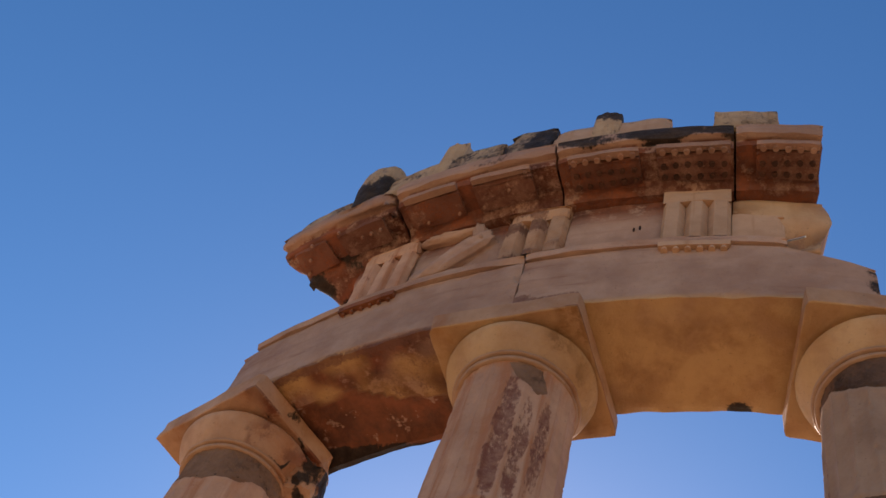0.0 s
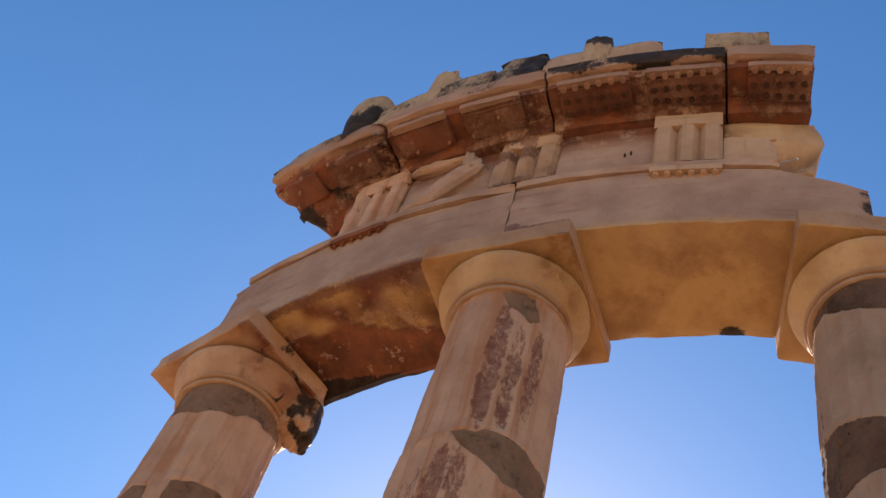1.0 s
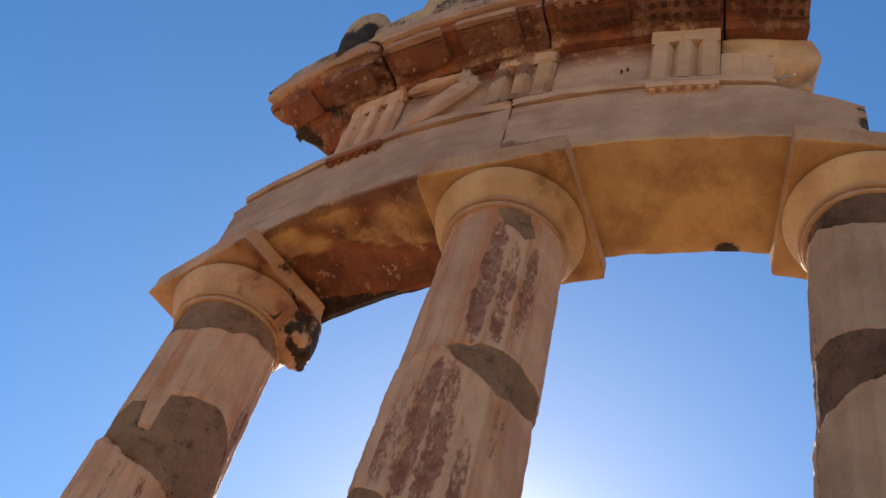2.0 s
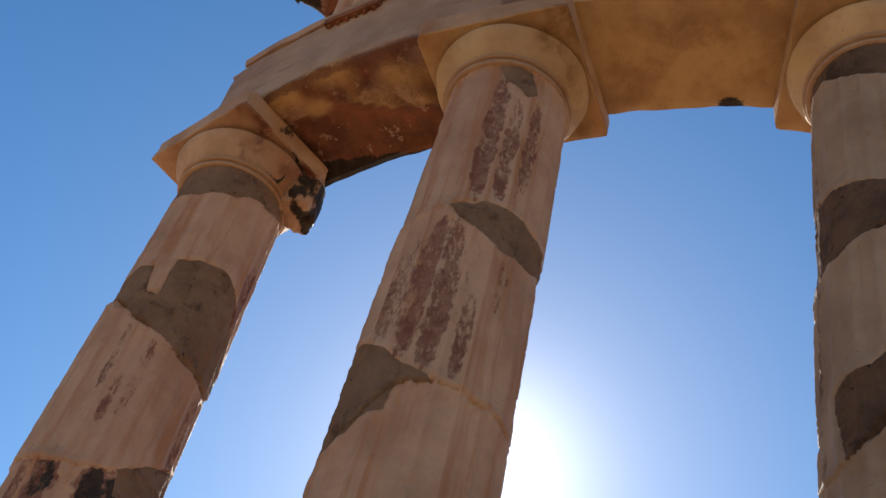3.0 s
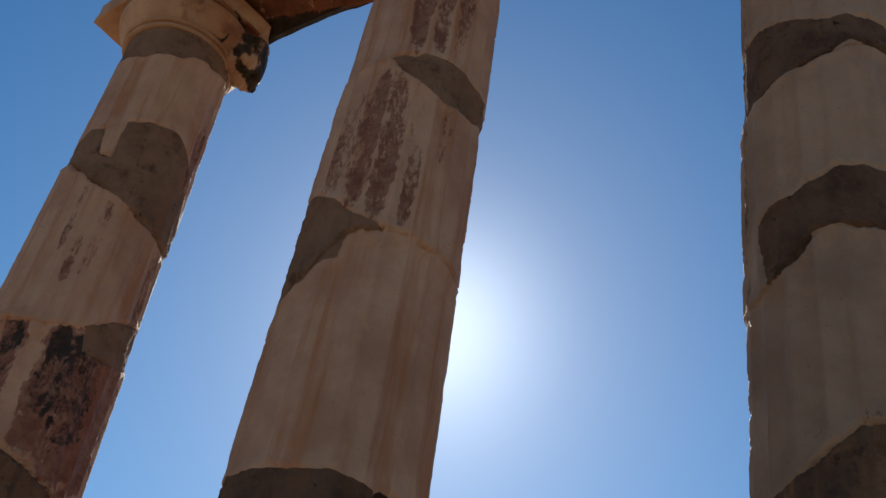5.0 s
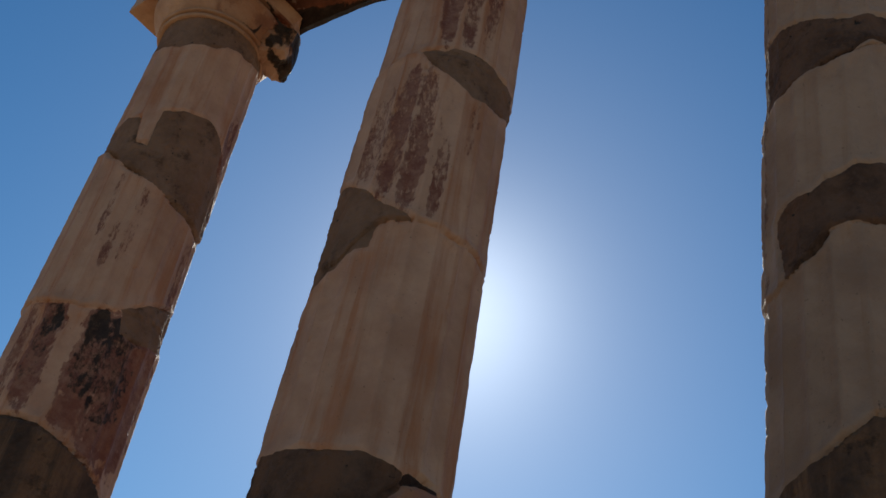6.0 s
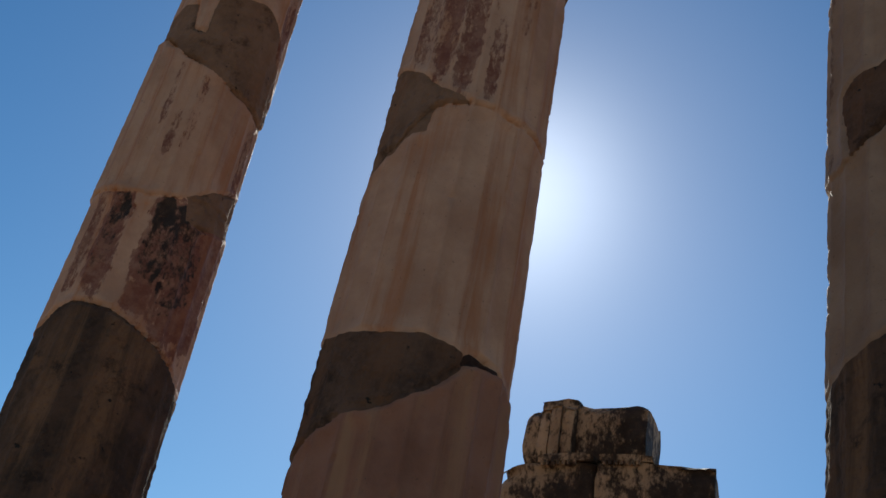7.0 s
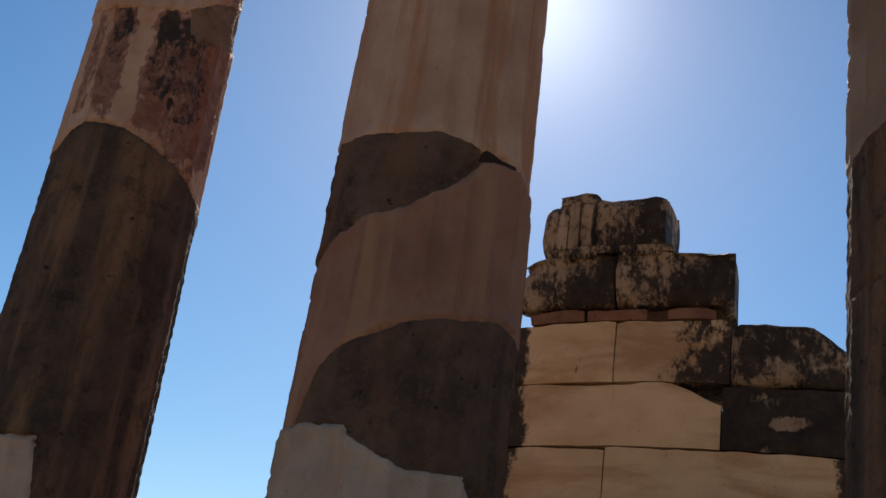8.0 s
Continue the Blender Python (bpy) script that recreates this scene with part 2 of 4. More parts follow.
def swept(loop, a0, a1, gap=0.045, rough=0.006, wear=0.02, ragged=0.0, seed=0.0, bite=0.0, skew=0.0, droop=None, ends=(1, 1)):
    """A stone that follows the ring: an outline (r, z), counter-clockwise, swept from angle a0 to a1, with uneven
    faces, chipped edges and, if ragged, broken ends. bite: how deep large flakes have come off the edges. skew: degrees a metre by which the
    first end is cut back behind the cornice edge."""
    pts = densify(loop, gap)
    mean = sum(p[0] for p in pts) / len(pts)
    steps = max(2, round(radians(a1 - a0) * mean / gap))
    bm = bmesh.new()
    rows = []
    for i in range(steps + 1):
        f = i / steps
        row = []
        for r, z, corner, nr, nz in pts:
            first = a0 + skew * max(0.0, EDGE - 0.1 - r)
            a = first + (a1 - first) * f
            end = max(0.0, 1 - min(f, 1 - f) * steps * gap / 0.05)
            if ragged:
                side = 1 if f > 0.5 else -1
                pull = ragged * ends[f > 0.5] * (0.35 + n3(r, a0 if f < 0.5 else a1, z, 3.3, seed)) * max(0.0, 1 - min(f, 1 - f) * 2.2)
                a -= side * max(0.0, pull)
            if droop:
                z -= max(0.0, a - droop[0]) * droop[1] * max(0.0, z - droop[2])
            p = polar(r, a, z)
            d = rough * (n3(p.x, p.y, p.z, 3.0, seed) + 0.6 * n3(p.x, p.y, p.z, 11.0, seed))
            edge = max(corner, end)
            d -= 0.5 * wear * corner * end
            d -= wear * edge * max(0.0, 0.25 + n3(p.x, p.y, p.z, 6.0, seed + 5))
            d -= bite * corner * max(0.0, n3(p.x, p.y, p.z, 2.3, seed + 9) - 0.05)
            row.append(bm.verts.new(polar(r + nr * d, a, z + nz * d)))
        rows.append(row)
    m = len(pts)
    for i in range(steps):
        for j in range(m):
            k = (j + 1) % m
            f = bm.faces.new((rows[i][j], rows[i][k], rows[i + 1][k], rows[i + 1][j]))
            f.smooth = rough > 0.012
    bm.faces.new(rows[0][::-1])
    bm.faces.new(rows[-1])
    bmesh.ops.recalc_face_normals(bm, faces=bm.faces)
    return bm


def box_loop(r0, r1, z0, z1):
    return [(r0, z0), (r1, z0), (r1, z1), (r0, z1)]


def lump(centre, size, turn=0.0, rough=0.18, seed=0.0, square=0.5, cuts=4):
    """A rough broken stone: a block between cube and ball, dented by noise."""
    bm = bmesh.new()
    bmesh.ops.create_cube(bm, size=2.0)
    bmesh.ops.subdivide_edges(bm, edges=bm.edges[:], cuts=7, use_grid_fill=True)
    spin = Matrix.Rotation(radians(turn), 3, 'Z')
    for v in bm.verts:
        c = v.co.copy()
        ball = c.normalized() * 1.15
        c = c * square + ball * (1 - square)
        k = 1 + rough * (n3(c.x, c.y, c.z, 1.3, seed) + 0.5 * n3(c.x, c.y, c.z, 3.7, seed))
        c = Vector((c.x * size[0] / 2, c.y * size[1] / 2, c.z * size[2] / 2)) * k
        v.co = Vector(centre) + spin @ c
    for f in bm.faces:
        f.smooth = square < 0.5
    return bm


def flag(ob, name, rule):
    """Writes a soft mask on a mesh, by a rule of the place: where a stain of its own shape or painted light lies."""
    at = ob.data.attributes.new(name, 'FLOAT', 'POINT')
    off = whole(ob)
    at.data.foreach_set("value", [rule(v.co + off) for v in ob.data.vertices])


def reach(p):
    return math.hypot(p.x, p.y)


def bearing(p):
    return math.degrees(math.atan2(p.x, -p.y))


# ---- ground, steps and floor ----
GROUND = -1.35
RING = 6.25            # radius of the columns' circle
SOFFIT = 5.99          # underside of the architrave
ABACUS = 5.826         # underside of the abacus

bm = bmesh.new()
bmesh.ops.create_grid(bm, x_segments=60, y_segments=60, size=1.0)
for v in bm.verts:
    far = max(abs(v.co.x), abs(v.co.y))
    v.co = Vector((v.co.x, v.co.y, 0)) * (30 + 1900 * far ** 4)
    v.co.z = GROUND + 0.05 * n3(v.co.x, v.co.y, 0, 0.3)
ground = part("ground", bm, EARTH, None)
tagged(ground, "dry sunlit earth round the ruined temple", "ground", kind="structure")


def round_step(name, r, z0, z1, label):
    bm = bmesh.new()
    bmesh.ops.create_cone(bm, cap_ends=True, segments=160, radius1=r, radius2=r, depth=z1 - z0)
    bmesh.ops.translate(bm, verts=bm.verts, vec=(0, 0, (z0 + z1) / 2))
    rim = [e for e in bm.edges if all(abs(v.co.z - z1) < 1e-4 for v in e.verts)]
    bmesh.ops.bevel(bm, geom=rim, offset=0.015, segments=2, affect='EDGES')
    return tagged(part(name, bm, SMOOTH, None), label, "step", "steps round the temple", "structure")


round_step("step_lower", 7.50, GROUND - 0.1, -0.74, "worn pale marble lower step of the round temple")
round_step("step_middle", 7.12, -0.75, -0.37, "worn pale marble middle step of the round temple")
round_step("floor", 6.75, -0.38, 0.0, "pale marble platform that carries the columns")

# ---- columns ----
FOOT, TOP = 0.434, 0.341     # radii at the foot and under the neck
SHAFT = 5.56


def inside(poly, tx, tz):
    """Signed distance (metres, positive inside) from a closed outline on the unrolled shaft."""
    best = np.full(tx.shape, 1e9)
    odd = np.zeros(tx.shape, bool)
    for (x0, z0), (x1, z1) in zip(poly, poly[1:] + poly[:1]):
        dx, dz = x1 - x0, z1 - z0
        f = np.clip(((tx - x0) * dx + (tz - z0) * dz) / (dx * dx + dz * dz + 1e-12), 0, 1)
        best = np.minimum(best, np.hypot(tx - x0 - f * dx, tz - z0 - f * dz))
        cross = (z0 > tz) != (z1 > tz)
        odd ^= cross & (tx < x0 + dx * (tz - z0) / (dz if abs(dz) > 1e-9 else 1e-9))
    return np.where(odd, best, -best)


def split(verts, tris, field):
    """Cuts triangles along field = 0: the verts (position, then other fields) grow, two lists of triangles come back."""
    val = verts[:, field]
    pos = val[tris] > 0
    n = pos.sum(1)
    ins, outs = [tris[n == 3]], [tris[n == 0]]
    extra, a, b = [], [], []
    base = len(verts)
    for t, p in zip(tris[(n == 1) | (n == 2)], pos[(n == 1) | (n == 2)]):
        k = int(np.argmax(p)) if p.sum() == 1 else int(np.argmin(p))
        i, j, l = t[k], t[(k + 1) % 3], t[(k + 2) % 3]
        vi, vj, vl = verts[i], verts[j], verts[l]
        fj, fl = vi[field] / (vi[field] - vj[field]), vi[field] / (vi[field] - vl[field])
        mj, ml = base + len(extra), base + len(extra) + 1
        extra += [vi + (vj - vi) * fj, vi + (vl - vi) * fl]
        one, two = [(i, mj, ml)], [(mj, j, l), (mj, l, ml)]
        if p.sum() == 1:
            a += one
            b += two
        else:
            b += one
            a += two
    if extra:
        verts = np.vstack([verts, np.array(extra)])
        ins.append(np.array(a))
        outs.append(np.array(b))
    return verts, np.vstack(ins).astype(int), np.vstack(outs).astype(int)


def column(angle, patches, joints, stains, marbles, label, seed, phase=0.0):
    """A fluted shaft pieced together from marble fragments and mortar. patches: (mortar, outline in degrees and metres);
    joints: heights of cracks round the shaft, (degrees, z) rows; stains: (degrees, z, half width, half height, strength, and the number of the
    joint, counted from 1, under which the stain stops, or minus that number where it stops above it); marbles: of the fragments, from the top."""
    foot = polar(RING, angle, 0)
    col = thing("column", foot, label, "column", "doric columns")
    nt, nz = 240, 400
    th = np.linspace(-180, 180, nt + 1)
    zz = np.linspace(0, SHAFT, nz + 1)
    T, Z = np.meshgrid(th, zz)
    R = FOOT + (TOP - FOOT) * Z / 5.4
    u = ((T - phase) / 18.0) % 1.0
    wob = np.array([[n3(math.cos(radians(t)), math.sin(radians(t)), z * 2.5, 3.0, seed) for t in th] for z in zz])
    fine = np.array([[n3(math.cos(radians(t)), math.sin(radians(t)), z * 2.5, 13.0, seed + 3) for t in th] for z in zz])
    X = np.radians(T) * 0.38 + 0.006 * fine
    Zn = Z + 0.010 * wob + 0.005 * np.roll(fine, 7, 1)
    fields = []
    mort = np.full(T.shape, -1.0)
    for _, outline in patches:
        f = inside([(radians(t) * 0.38, z) for t, z in outline], X, Zn)
        fields.append(f)
        mort = np.maximum(mort, f)
    cracks = []
    for rows in joints:
        cracks.append(Zn - np.interp(T, [r[0] for r in rows], [r[1] for r in rows]))
    soft = np.clip(mort / 0.02, 0, 1)
    arris = np.abs(2 * u - 1) ** 5
    seam = np.minimum.reduce([np.abs(f) for f in fields + cracks])
    depth = (1 - 0.75 * np.exp(-(seam / 0.05) ** 2)) * (0.019 + 0.010 * (R - TOP) / (FOOT - TOP)) * (1 - 0.5 * soft) * (1 - np.abs(2 * u - 1) ** 2.2)
    depth *= np.clip((SHAFT - Z) / 0.05, 0, 1)
    rad = R - depth + 0.003 * wob + (0.0018 + 0.004 * soft) * fine
    rad -= arris * np.clip(wob + 0.02, 0, 1) * 0.012
    chip = np.clip(wob * 0.6 + fine * 0.8 - 0.42, 0, 1)
    rad -= 0.05 * chip * arris
    rad -= 0.007 * soft
    band = sum((c > 0).astype(int) for c in cracks)
    push = np.array([[0.009 * math.cos(seed + 2.1 * k), 0.009 * math.sin(seed + 2.1 * k)] for k in range(len(cracks) + 1)])[band]
    ragged = np.clip(0.55 + 1.2 * wob, 0.1, 1.0)
    rad -= 0.026 * ragged * np.exp(-(np.minimum.reduce([np.abs(f) for f in fields]) / 0.009) ** 2)
    rad -= 0.020 * ragged * np.exp(-(np.minimum.reduce([np.abs(c) for c in cracks]) / 0.009) ** 2)
    flute = np.floor((T - phase) / 18.0).astype(int)
    tint = np.array([0.045 * math.sin(seed * 3.1 + 2.4 * k) for k in range(-12, 13)])[flute + 12]
    tint = tint * (0.6 + 0.8 * wob) + 0.035 * (np.abs(2 * u - 1) ** 3)
    red = np.zeros(T.shape)
    soot = np.zeros(T.shape)
    for t, z, w, h, s, *side in stains:
        e = s * np.clip(1.4 - (np.abs((T - t) / w) ** 2.5 + np.abs((Z - z) / h) ** 3) + 0.45 * wob + 0.45 * fine, 0, 1)
        if side:
            e = e * (cracks[abs(side[0]) - 1] * side[0] < 0)
        red = np.maximum(red, e if s > 0 else 0)
        soot = np.maximum(soot, -e if s < 0 else 0)
    a = np.radians(T + angle)
    cols = [foot.x + rad * np.sin(a) + push[..., 0], foot.y - rad * np.cos(a) + push[..., 1], Z, red, soot, tint] + fields + cracks
    verts = np.stack([c.ravel() for c in cols], 1)
    i, j = np.meshgrid(np.arange(nt), np.arange(nz))
    q = (j * (nt + 1) + i).ravel()
    tris = np.concatenate([np.stack([q, q + 1, q + nt + 2], 1), np.stack([q, q + nt + 2, q + nt + 1], 1)])

    def piece(name, faces, material, label=""):
        if not len(faces):
            return
        used, inv = np.unique(faces.ravel(), return_inverse=True)
        ob = part(name, (verts[used][:, :3].tolist(), inv.reshape(-1, 3).tolist()), material, col, label)
        for k, mask in ((3, "patina"), (4, "crust"), (5, "run")):
            ob.data.attributes.new(mask, 'FLOAT', 'POINT').data.foreach_set("value", verts[used][:, k].tolist())
        ob.data.polygons.foreach_set("use_smooth", [True] * len(ob.data.polygons))

    for k, (material, _) in enumerate(patches):
        verts, ins, tris = split(verts, tris, 6 + k)
        # Socket patches are no mortar: flat dark colour paints the shade of a recess.
        piece("mortar_patch", ins, material, "grey-brown repair mortar and sockets painted dark")
    for k in range(len(joints)):
        verts, ins, tris = split(verts, tris, 6 + len(patches) + k)
        piece("shaft_fragment", ins, marbles[k])
    piece("shaft_fragment", tris, marbles[-1])
    return col


def lathe(foot, outline, seg=96, rough=0.003, seed=0.0):
    """A turned stone round the column's axis."""
    bm = bmesh.new()
    pts = [p[:2] for p in densify(outline + outline[-2:0:-1], 0.02)][:sum(max(1, round(math.hypot(b[0] - a[0], b[1] - a[1]) / 0.02)) for a, b in zip(outline, outline[1:]))] + [outline[-1]]
    rows = []
    for r, z in pts:
        row = []
        for k in range(seg):
            a = 2 * math.pi * k / seg
            x, y = math.cos(a), math.sin(a)
            d = rough * (n3(x * .4, y * .4, z, 5, seed) + 0.7 * n3(x * .4, y * .4, z, 18, seed)) - 0.012 * max(0, n3(x * .4, y * .4, z, 9, seed + 4) - 0.32)
            row.append(bm.verts.new((foot.x + (r + d) * x, foot.y + (r + d) * y, z)))
        rows.append(row)
    for a, b in zip(rows, rows[1:]):
        for k in range(seg):
            bm.faces.new((a[k], a[(k + 1) % seg], b[(k + 1) % seg], b[k])).smooth = True
    return bm


def capital(angle, material, label, seed, broken=None):
    """Necking rings and echinus, turned; the abacus, square, with worn edges. broken: a corner that is partly gone."""
    foot = polar(RING, angle, SHAFT)
    cap = thing("capital", foot, label, "capital", "doric capitals")
    rings = [(0.30, SHAFT - 0.012), (0.349, SHAFT - 0.01), (0.354, SHAFT + 0.010), (0.334, SHAFT + 0.015), (0.336, SHAFT + 0.024), (0.366, SHAFT + 0.028), (0.370, SHAFT + 0.042), (0.346, SHAFT + 0.048)]
    part("necking", lathe(foot, rings, seed=seed), material, cap)
    curve = [(0.348, SHAFT + 0.048), (0.366, SHAFT + 0.072), (0.392, SHAFT + 0.115), (0.417, SHAFT + 0.160), (0.434, SHAFT + 0.20), (0.442, SHAFT + 0.228), (0.434, SHAFT + 0.240), (0.392, SHAFT + 0.244), (0.39, ABACUS + 0.004)]
    echinus = part("echinus", lathe(foot, curve, seed=seed + 2), material, cap)
    bm = bmesh.new()
    bmesh.ops.create_cube(bm, size=1.0)
    bmesh.ops.subdivide_edges(bm, edges=bm.edges[:], cuts=23, use_grid_fill=True)
    half, tall = 0.45, SOFFIT - ABACUS - 0.004
    turn = Matrix.Rotation(radians(angle), 3, 'Z')
    for v in bm.verts:
        c = v.co.copy()
        e = sorted(0.5 - abs(q) for q in c)
        edge = max(0.0, 1 - e[1] / 0.05)
        p = Vector((c.x * 2 * half, c.y * 2 * half, c.z * tall))
        k = 0.006 * edge + 0.03 * edge * max(0, 0.1 + n3(p.x, p.y, p.z, 6, seed)) + 0.004 * n3(p.x, p.y, p.z, 8, seed + 1)
        p *= 1 - k / 0.45
        if broken:
            over = max(0.0, broken[0] * p.x + broken[1] * p.y - 0.70 - 0.10 * n3(p.x, p.y, p.z, 7, seed)) / 2
            p.x -= broken[0] * over
            p.y -= broken[1] * over
        v.co = turn @ p + Vector((foot.x, foot.y, ABACUS + tall / 2 + 0.002))
    abacus = part("abacus", bm, material, cap)
    return cap, echinus, abacus


# The middle column.
column(0, [
    (MORTAR, [(3, 4.345), (20, 4.365), (44, 4.385), (65, 4.375), (85, 4.365), (100, 4.375), (150, 4.36), (150, 4.22), (106, 4.22), (74, 4.105), (52, 4.085), (32, 4.16), (16, 4.245)]),
    (MORTAR, [(-75, 3.62), (-34, 3.50), (-8, 3.38), (7, 3.29), (23, 3.25), (29, 3.22), (14, 3.205), (5, 3.195), (3, 3.06), (-9, 3.045), (-20, 2.98), (-75, 2.88)]),
    (DARK_MORTAR, [(-80, 2.13), (-45, 2.10), (-27, 2.07), (-7, 2.07), (10, 2.06), (27, 2.07), (41, 2.06), (55, 2.04), (54, 1.98), (40, 1.87), (26, 1.79), (6, 1.73), (-13, 1.70), (-28, 1.66), (-44, 1.62), (-80, 1.57)]),
    (DARK_MORTAR, [(-36, 0.94), (-30, 1.03), (-19, 1.15), (-9, 1.21), (5, 1.25), (15, 1.28), (26, 1.31), (41, 1.34), (58, 1.36), (77, 1.40), (95, 1.41), (150, 1.36), (150, 0.3), (80, 0.3), (74, 0.74), (66, 0.81), (51, 0.80), (36, 0.80), (25, 0.82), (13, 0.86), (7, 0.89), (4, 0.925)]),
    (SOCKET_SHADE, [(54, 1.99), (55, 2.03), (58, 2.05), (72, 2.062), (92, 2.035), (76, 2.03), (64, 2.015)]),
    (MORTAR, [(10, 5.53), (27, 5.55), (44, 5.54), (53, 5.36), (44, 5.32), (21, 5.42)]),
    (SOCKET_SHADE, [(8, 1.99), (12, 2.015), (15, 1.99), (13, 1.955), (9, 1.96)]),
], [
    [(-180, 4.30), (-49, 4.30), (-15, 4.325), (3, 4.345), (100, 4.30), (180, 4.30)],
    [(-180, 3.10), (-20, 3.0), (4, 3.19), (28, 3.225), (60, 3.22), (120, 3.24), (180, 3.10)],
    [(-180, 1.58), (-44, 1.625), (-13, 1.705), (26, 1.80), (55, 2.0), (72, 2.055), (92, 2.03), (120, 1.95), (180, 1.60)],
    [(-180, 0.94), (-36, 0.94), (4, 0.925), (25, 0.82), (66, 0.81), (120, 0.7), (180, 0.94)],
], [(20, 4.92, 10, 0.58, 1.08, -1), (38.5, 4.80, 8, 0.46, 1.0, -1), (57, 4.86, 8, 0.5, 0.92, -1), (-14, 3.80, 13, 0.42, 0.9, 1), (3, 3.78, 10, 0.50, 1.06, 1), (20, 3.72, 9, 0.54, 1.08, 1), (40, 3.52, 6, 0.32, 0.98, 1), (36, 3.95, 5, 0.22, 0.85, 1), (60, 3.9, 6, 0.25, 0.8, 1), (95, 1.2, 20, 0.3, -0.5)],
    (MARBLE, MARBLE, MARBLE, PINK, PALE),
    "fluted marble column pieced with grey repair mortar, red-stained above", 11.0, 12.0)

# The column that stands further round to the west.
column(-18.15, [
    (MORTAR, [(-120, 5.57), (-22, 5.60), (88, 5.60), (170, 5.58), (170, 5.56), (151, 5.53), (124, 5.45), (85, 5.38), (55, 5.305), (27, 5.255), (-22, 5.34), (-120, 5.40)]),
    (MORTAR, [(-60, 4.58), (-19, 4.585), (-9, 4.59), (4, 4.635), (21, 4.62), (27, 4.42), (40, 4.40), (40, 4.55), (41, 4.68), (62, 4.72), (88, 4.745), (106, 4.71), (118, 4.63), (122, 4.52), (137, 4.41), (150, 4.2), (150, 4.05), (129, 4.04), (98, 4.04), (78, 4.07), (55, 4.13), (27, 4.22), (-3, 4.38), (-60, 4.44)]),
    (MORTAR, [(78, 3.275), (100, 3.40), (127, 3.51), (150, 3.56), (150, 3.30), (110, 3.19), (96, 3.16), (82, 3.15)]),
    (STREAKED, [(-60, 2.40), (-10, 2.45), (8, 2.53), (29, 2.56), (51, 2.54), (73, 2.48), (94, 2.44), (132, 2.32), (165, 2.2), (165, 0.2), (62, 0.2), (59, 0.74), (52, 1.0), (30, 0.99), (-60, 0.98)]),
    (SOCKET_SHADE, [(84, 1.62), (92, 1.60), (101, 1.63), (96, 1.645)]),
], [
    [(-180, 4.45), (-3, 4.38), (27, 4.22), (78, 4.07), (129, 4.03), (180, 4.2)],
    [(-180, 3.30), (-5, 3.27), (25, 3.235), (46, 3.22), (78, 3.27), (125, 3.36), (180, 3.2)],
    [(-180, 2.35), (-10, 2.45), (29, 2.555), (94, 2.435), (132, 2.32), (180, 2.3)],
    [(-180, 0.95), (30, 0.99), (52, 0.99), (80, 0.62), (180, 0.9)],
], [(105, 2.92, 44, 0.52, 1.35, 2), (69, 2.93, 17, 0.42, 1.35, 2), (28, 2.95, 14, 0.4, 1.25, 2), (4, 2.98, 12, 0.4, 0.9, 2), (88, 2.95, 24, 0.40, -1.22, 2), (66, 3.0, 11, 0.32, -1.15, 2), (28, 3.0, 10, 0.34, -0.95, 2), (60, 3.85, 6, 0.3, 0.92, 1), (35, 3.9, 5, 0.3, 0.9, 1), (48, 3.65, 5, 0.2, 0.85, 1), (125, 4.7, 12, 0.35, 0.98), (130, 3.75, 12, 0.3, 0.85, 1)],
    (MARBLE, MARBLE, MARBLE, PALE, PALE),
    "fluted marble column with sooty mortar repairs and dark red patina", 23.0, 4.0)

# The column that stands further round to the east.
column(18, [
    (DARK_MORTAR, [(-150, 5.57), (-59, 5.6), (60, 5.6), (150, 5.57), (150, 5.3), (-11, 5.28), (-38, 5.33), (-68, 5.46), (-150, 5.48)]),
    (DARK_MORTAR, [(-130, 4.6), (-89, 4.57), (-63, 4.54), (-46, 4.50), (-22, 4.44), (-6, 4.43), (6, 4.46), (27, 4.50), (60, 4.52), (60, 4.34), (23, 4.31), (5, 4.29), (-8, 4.20), (-25, 4.14), (-45, 4.11), (-61, 4.08), (-81, 4.05), (-130, 4.04)]),
    (DARK_MORTAR, [(-70, 3.33), (-59, 3.385), (-39, 3.375), (-30, 3.42), (-18, 3.455), (-10, 3.49), (10, 3.50), (60, 3.50), (60, 3.2), (5, 3.17), (-15, 3.175), (-29, 3.165), (-37, 3.09), (-48, 3.03), (-61, 2.985), (-66, 3.15)]),
    (STREAKED, [(-120, 2.05), (-73, 2.07), (-59, 2.10), (-44, 2.14), (-36, 2.18), (-24, 2.23), (-14, 2.28), (60, 2.36), (60, 0.3), (-120, 0.3)]),
], [
    [(-180, 4.3), (-81, 4.045), (-45, 4.10), (-8, 4.20), (23, 4.31), (180, 4.4)],
    [(-180, 3.1), (-69, 2.96), (-48, 3.03), (-29, 3.16), (60, 3.2), (180, 3.3)],
    [(-180, 1.5), (60, 1.6), (180, 1.5)],
], [(-88, 3.8, 8, 1.4, 0.95), (-40, 2.6, 40, 0.5, 0.35), (-30, 2.45, 60, 0.3, -0.75)],
    (GREY_SHADED, GREY_SHADED, GREY_SHADED, GREY_SHADED),
    "fluted marble column with broad bands of grey repair mortar", 37.0, 6.0)

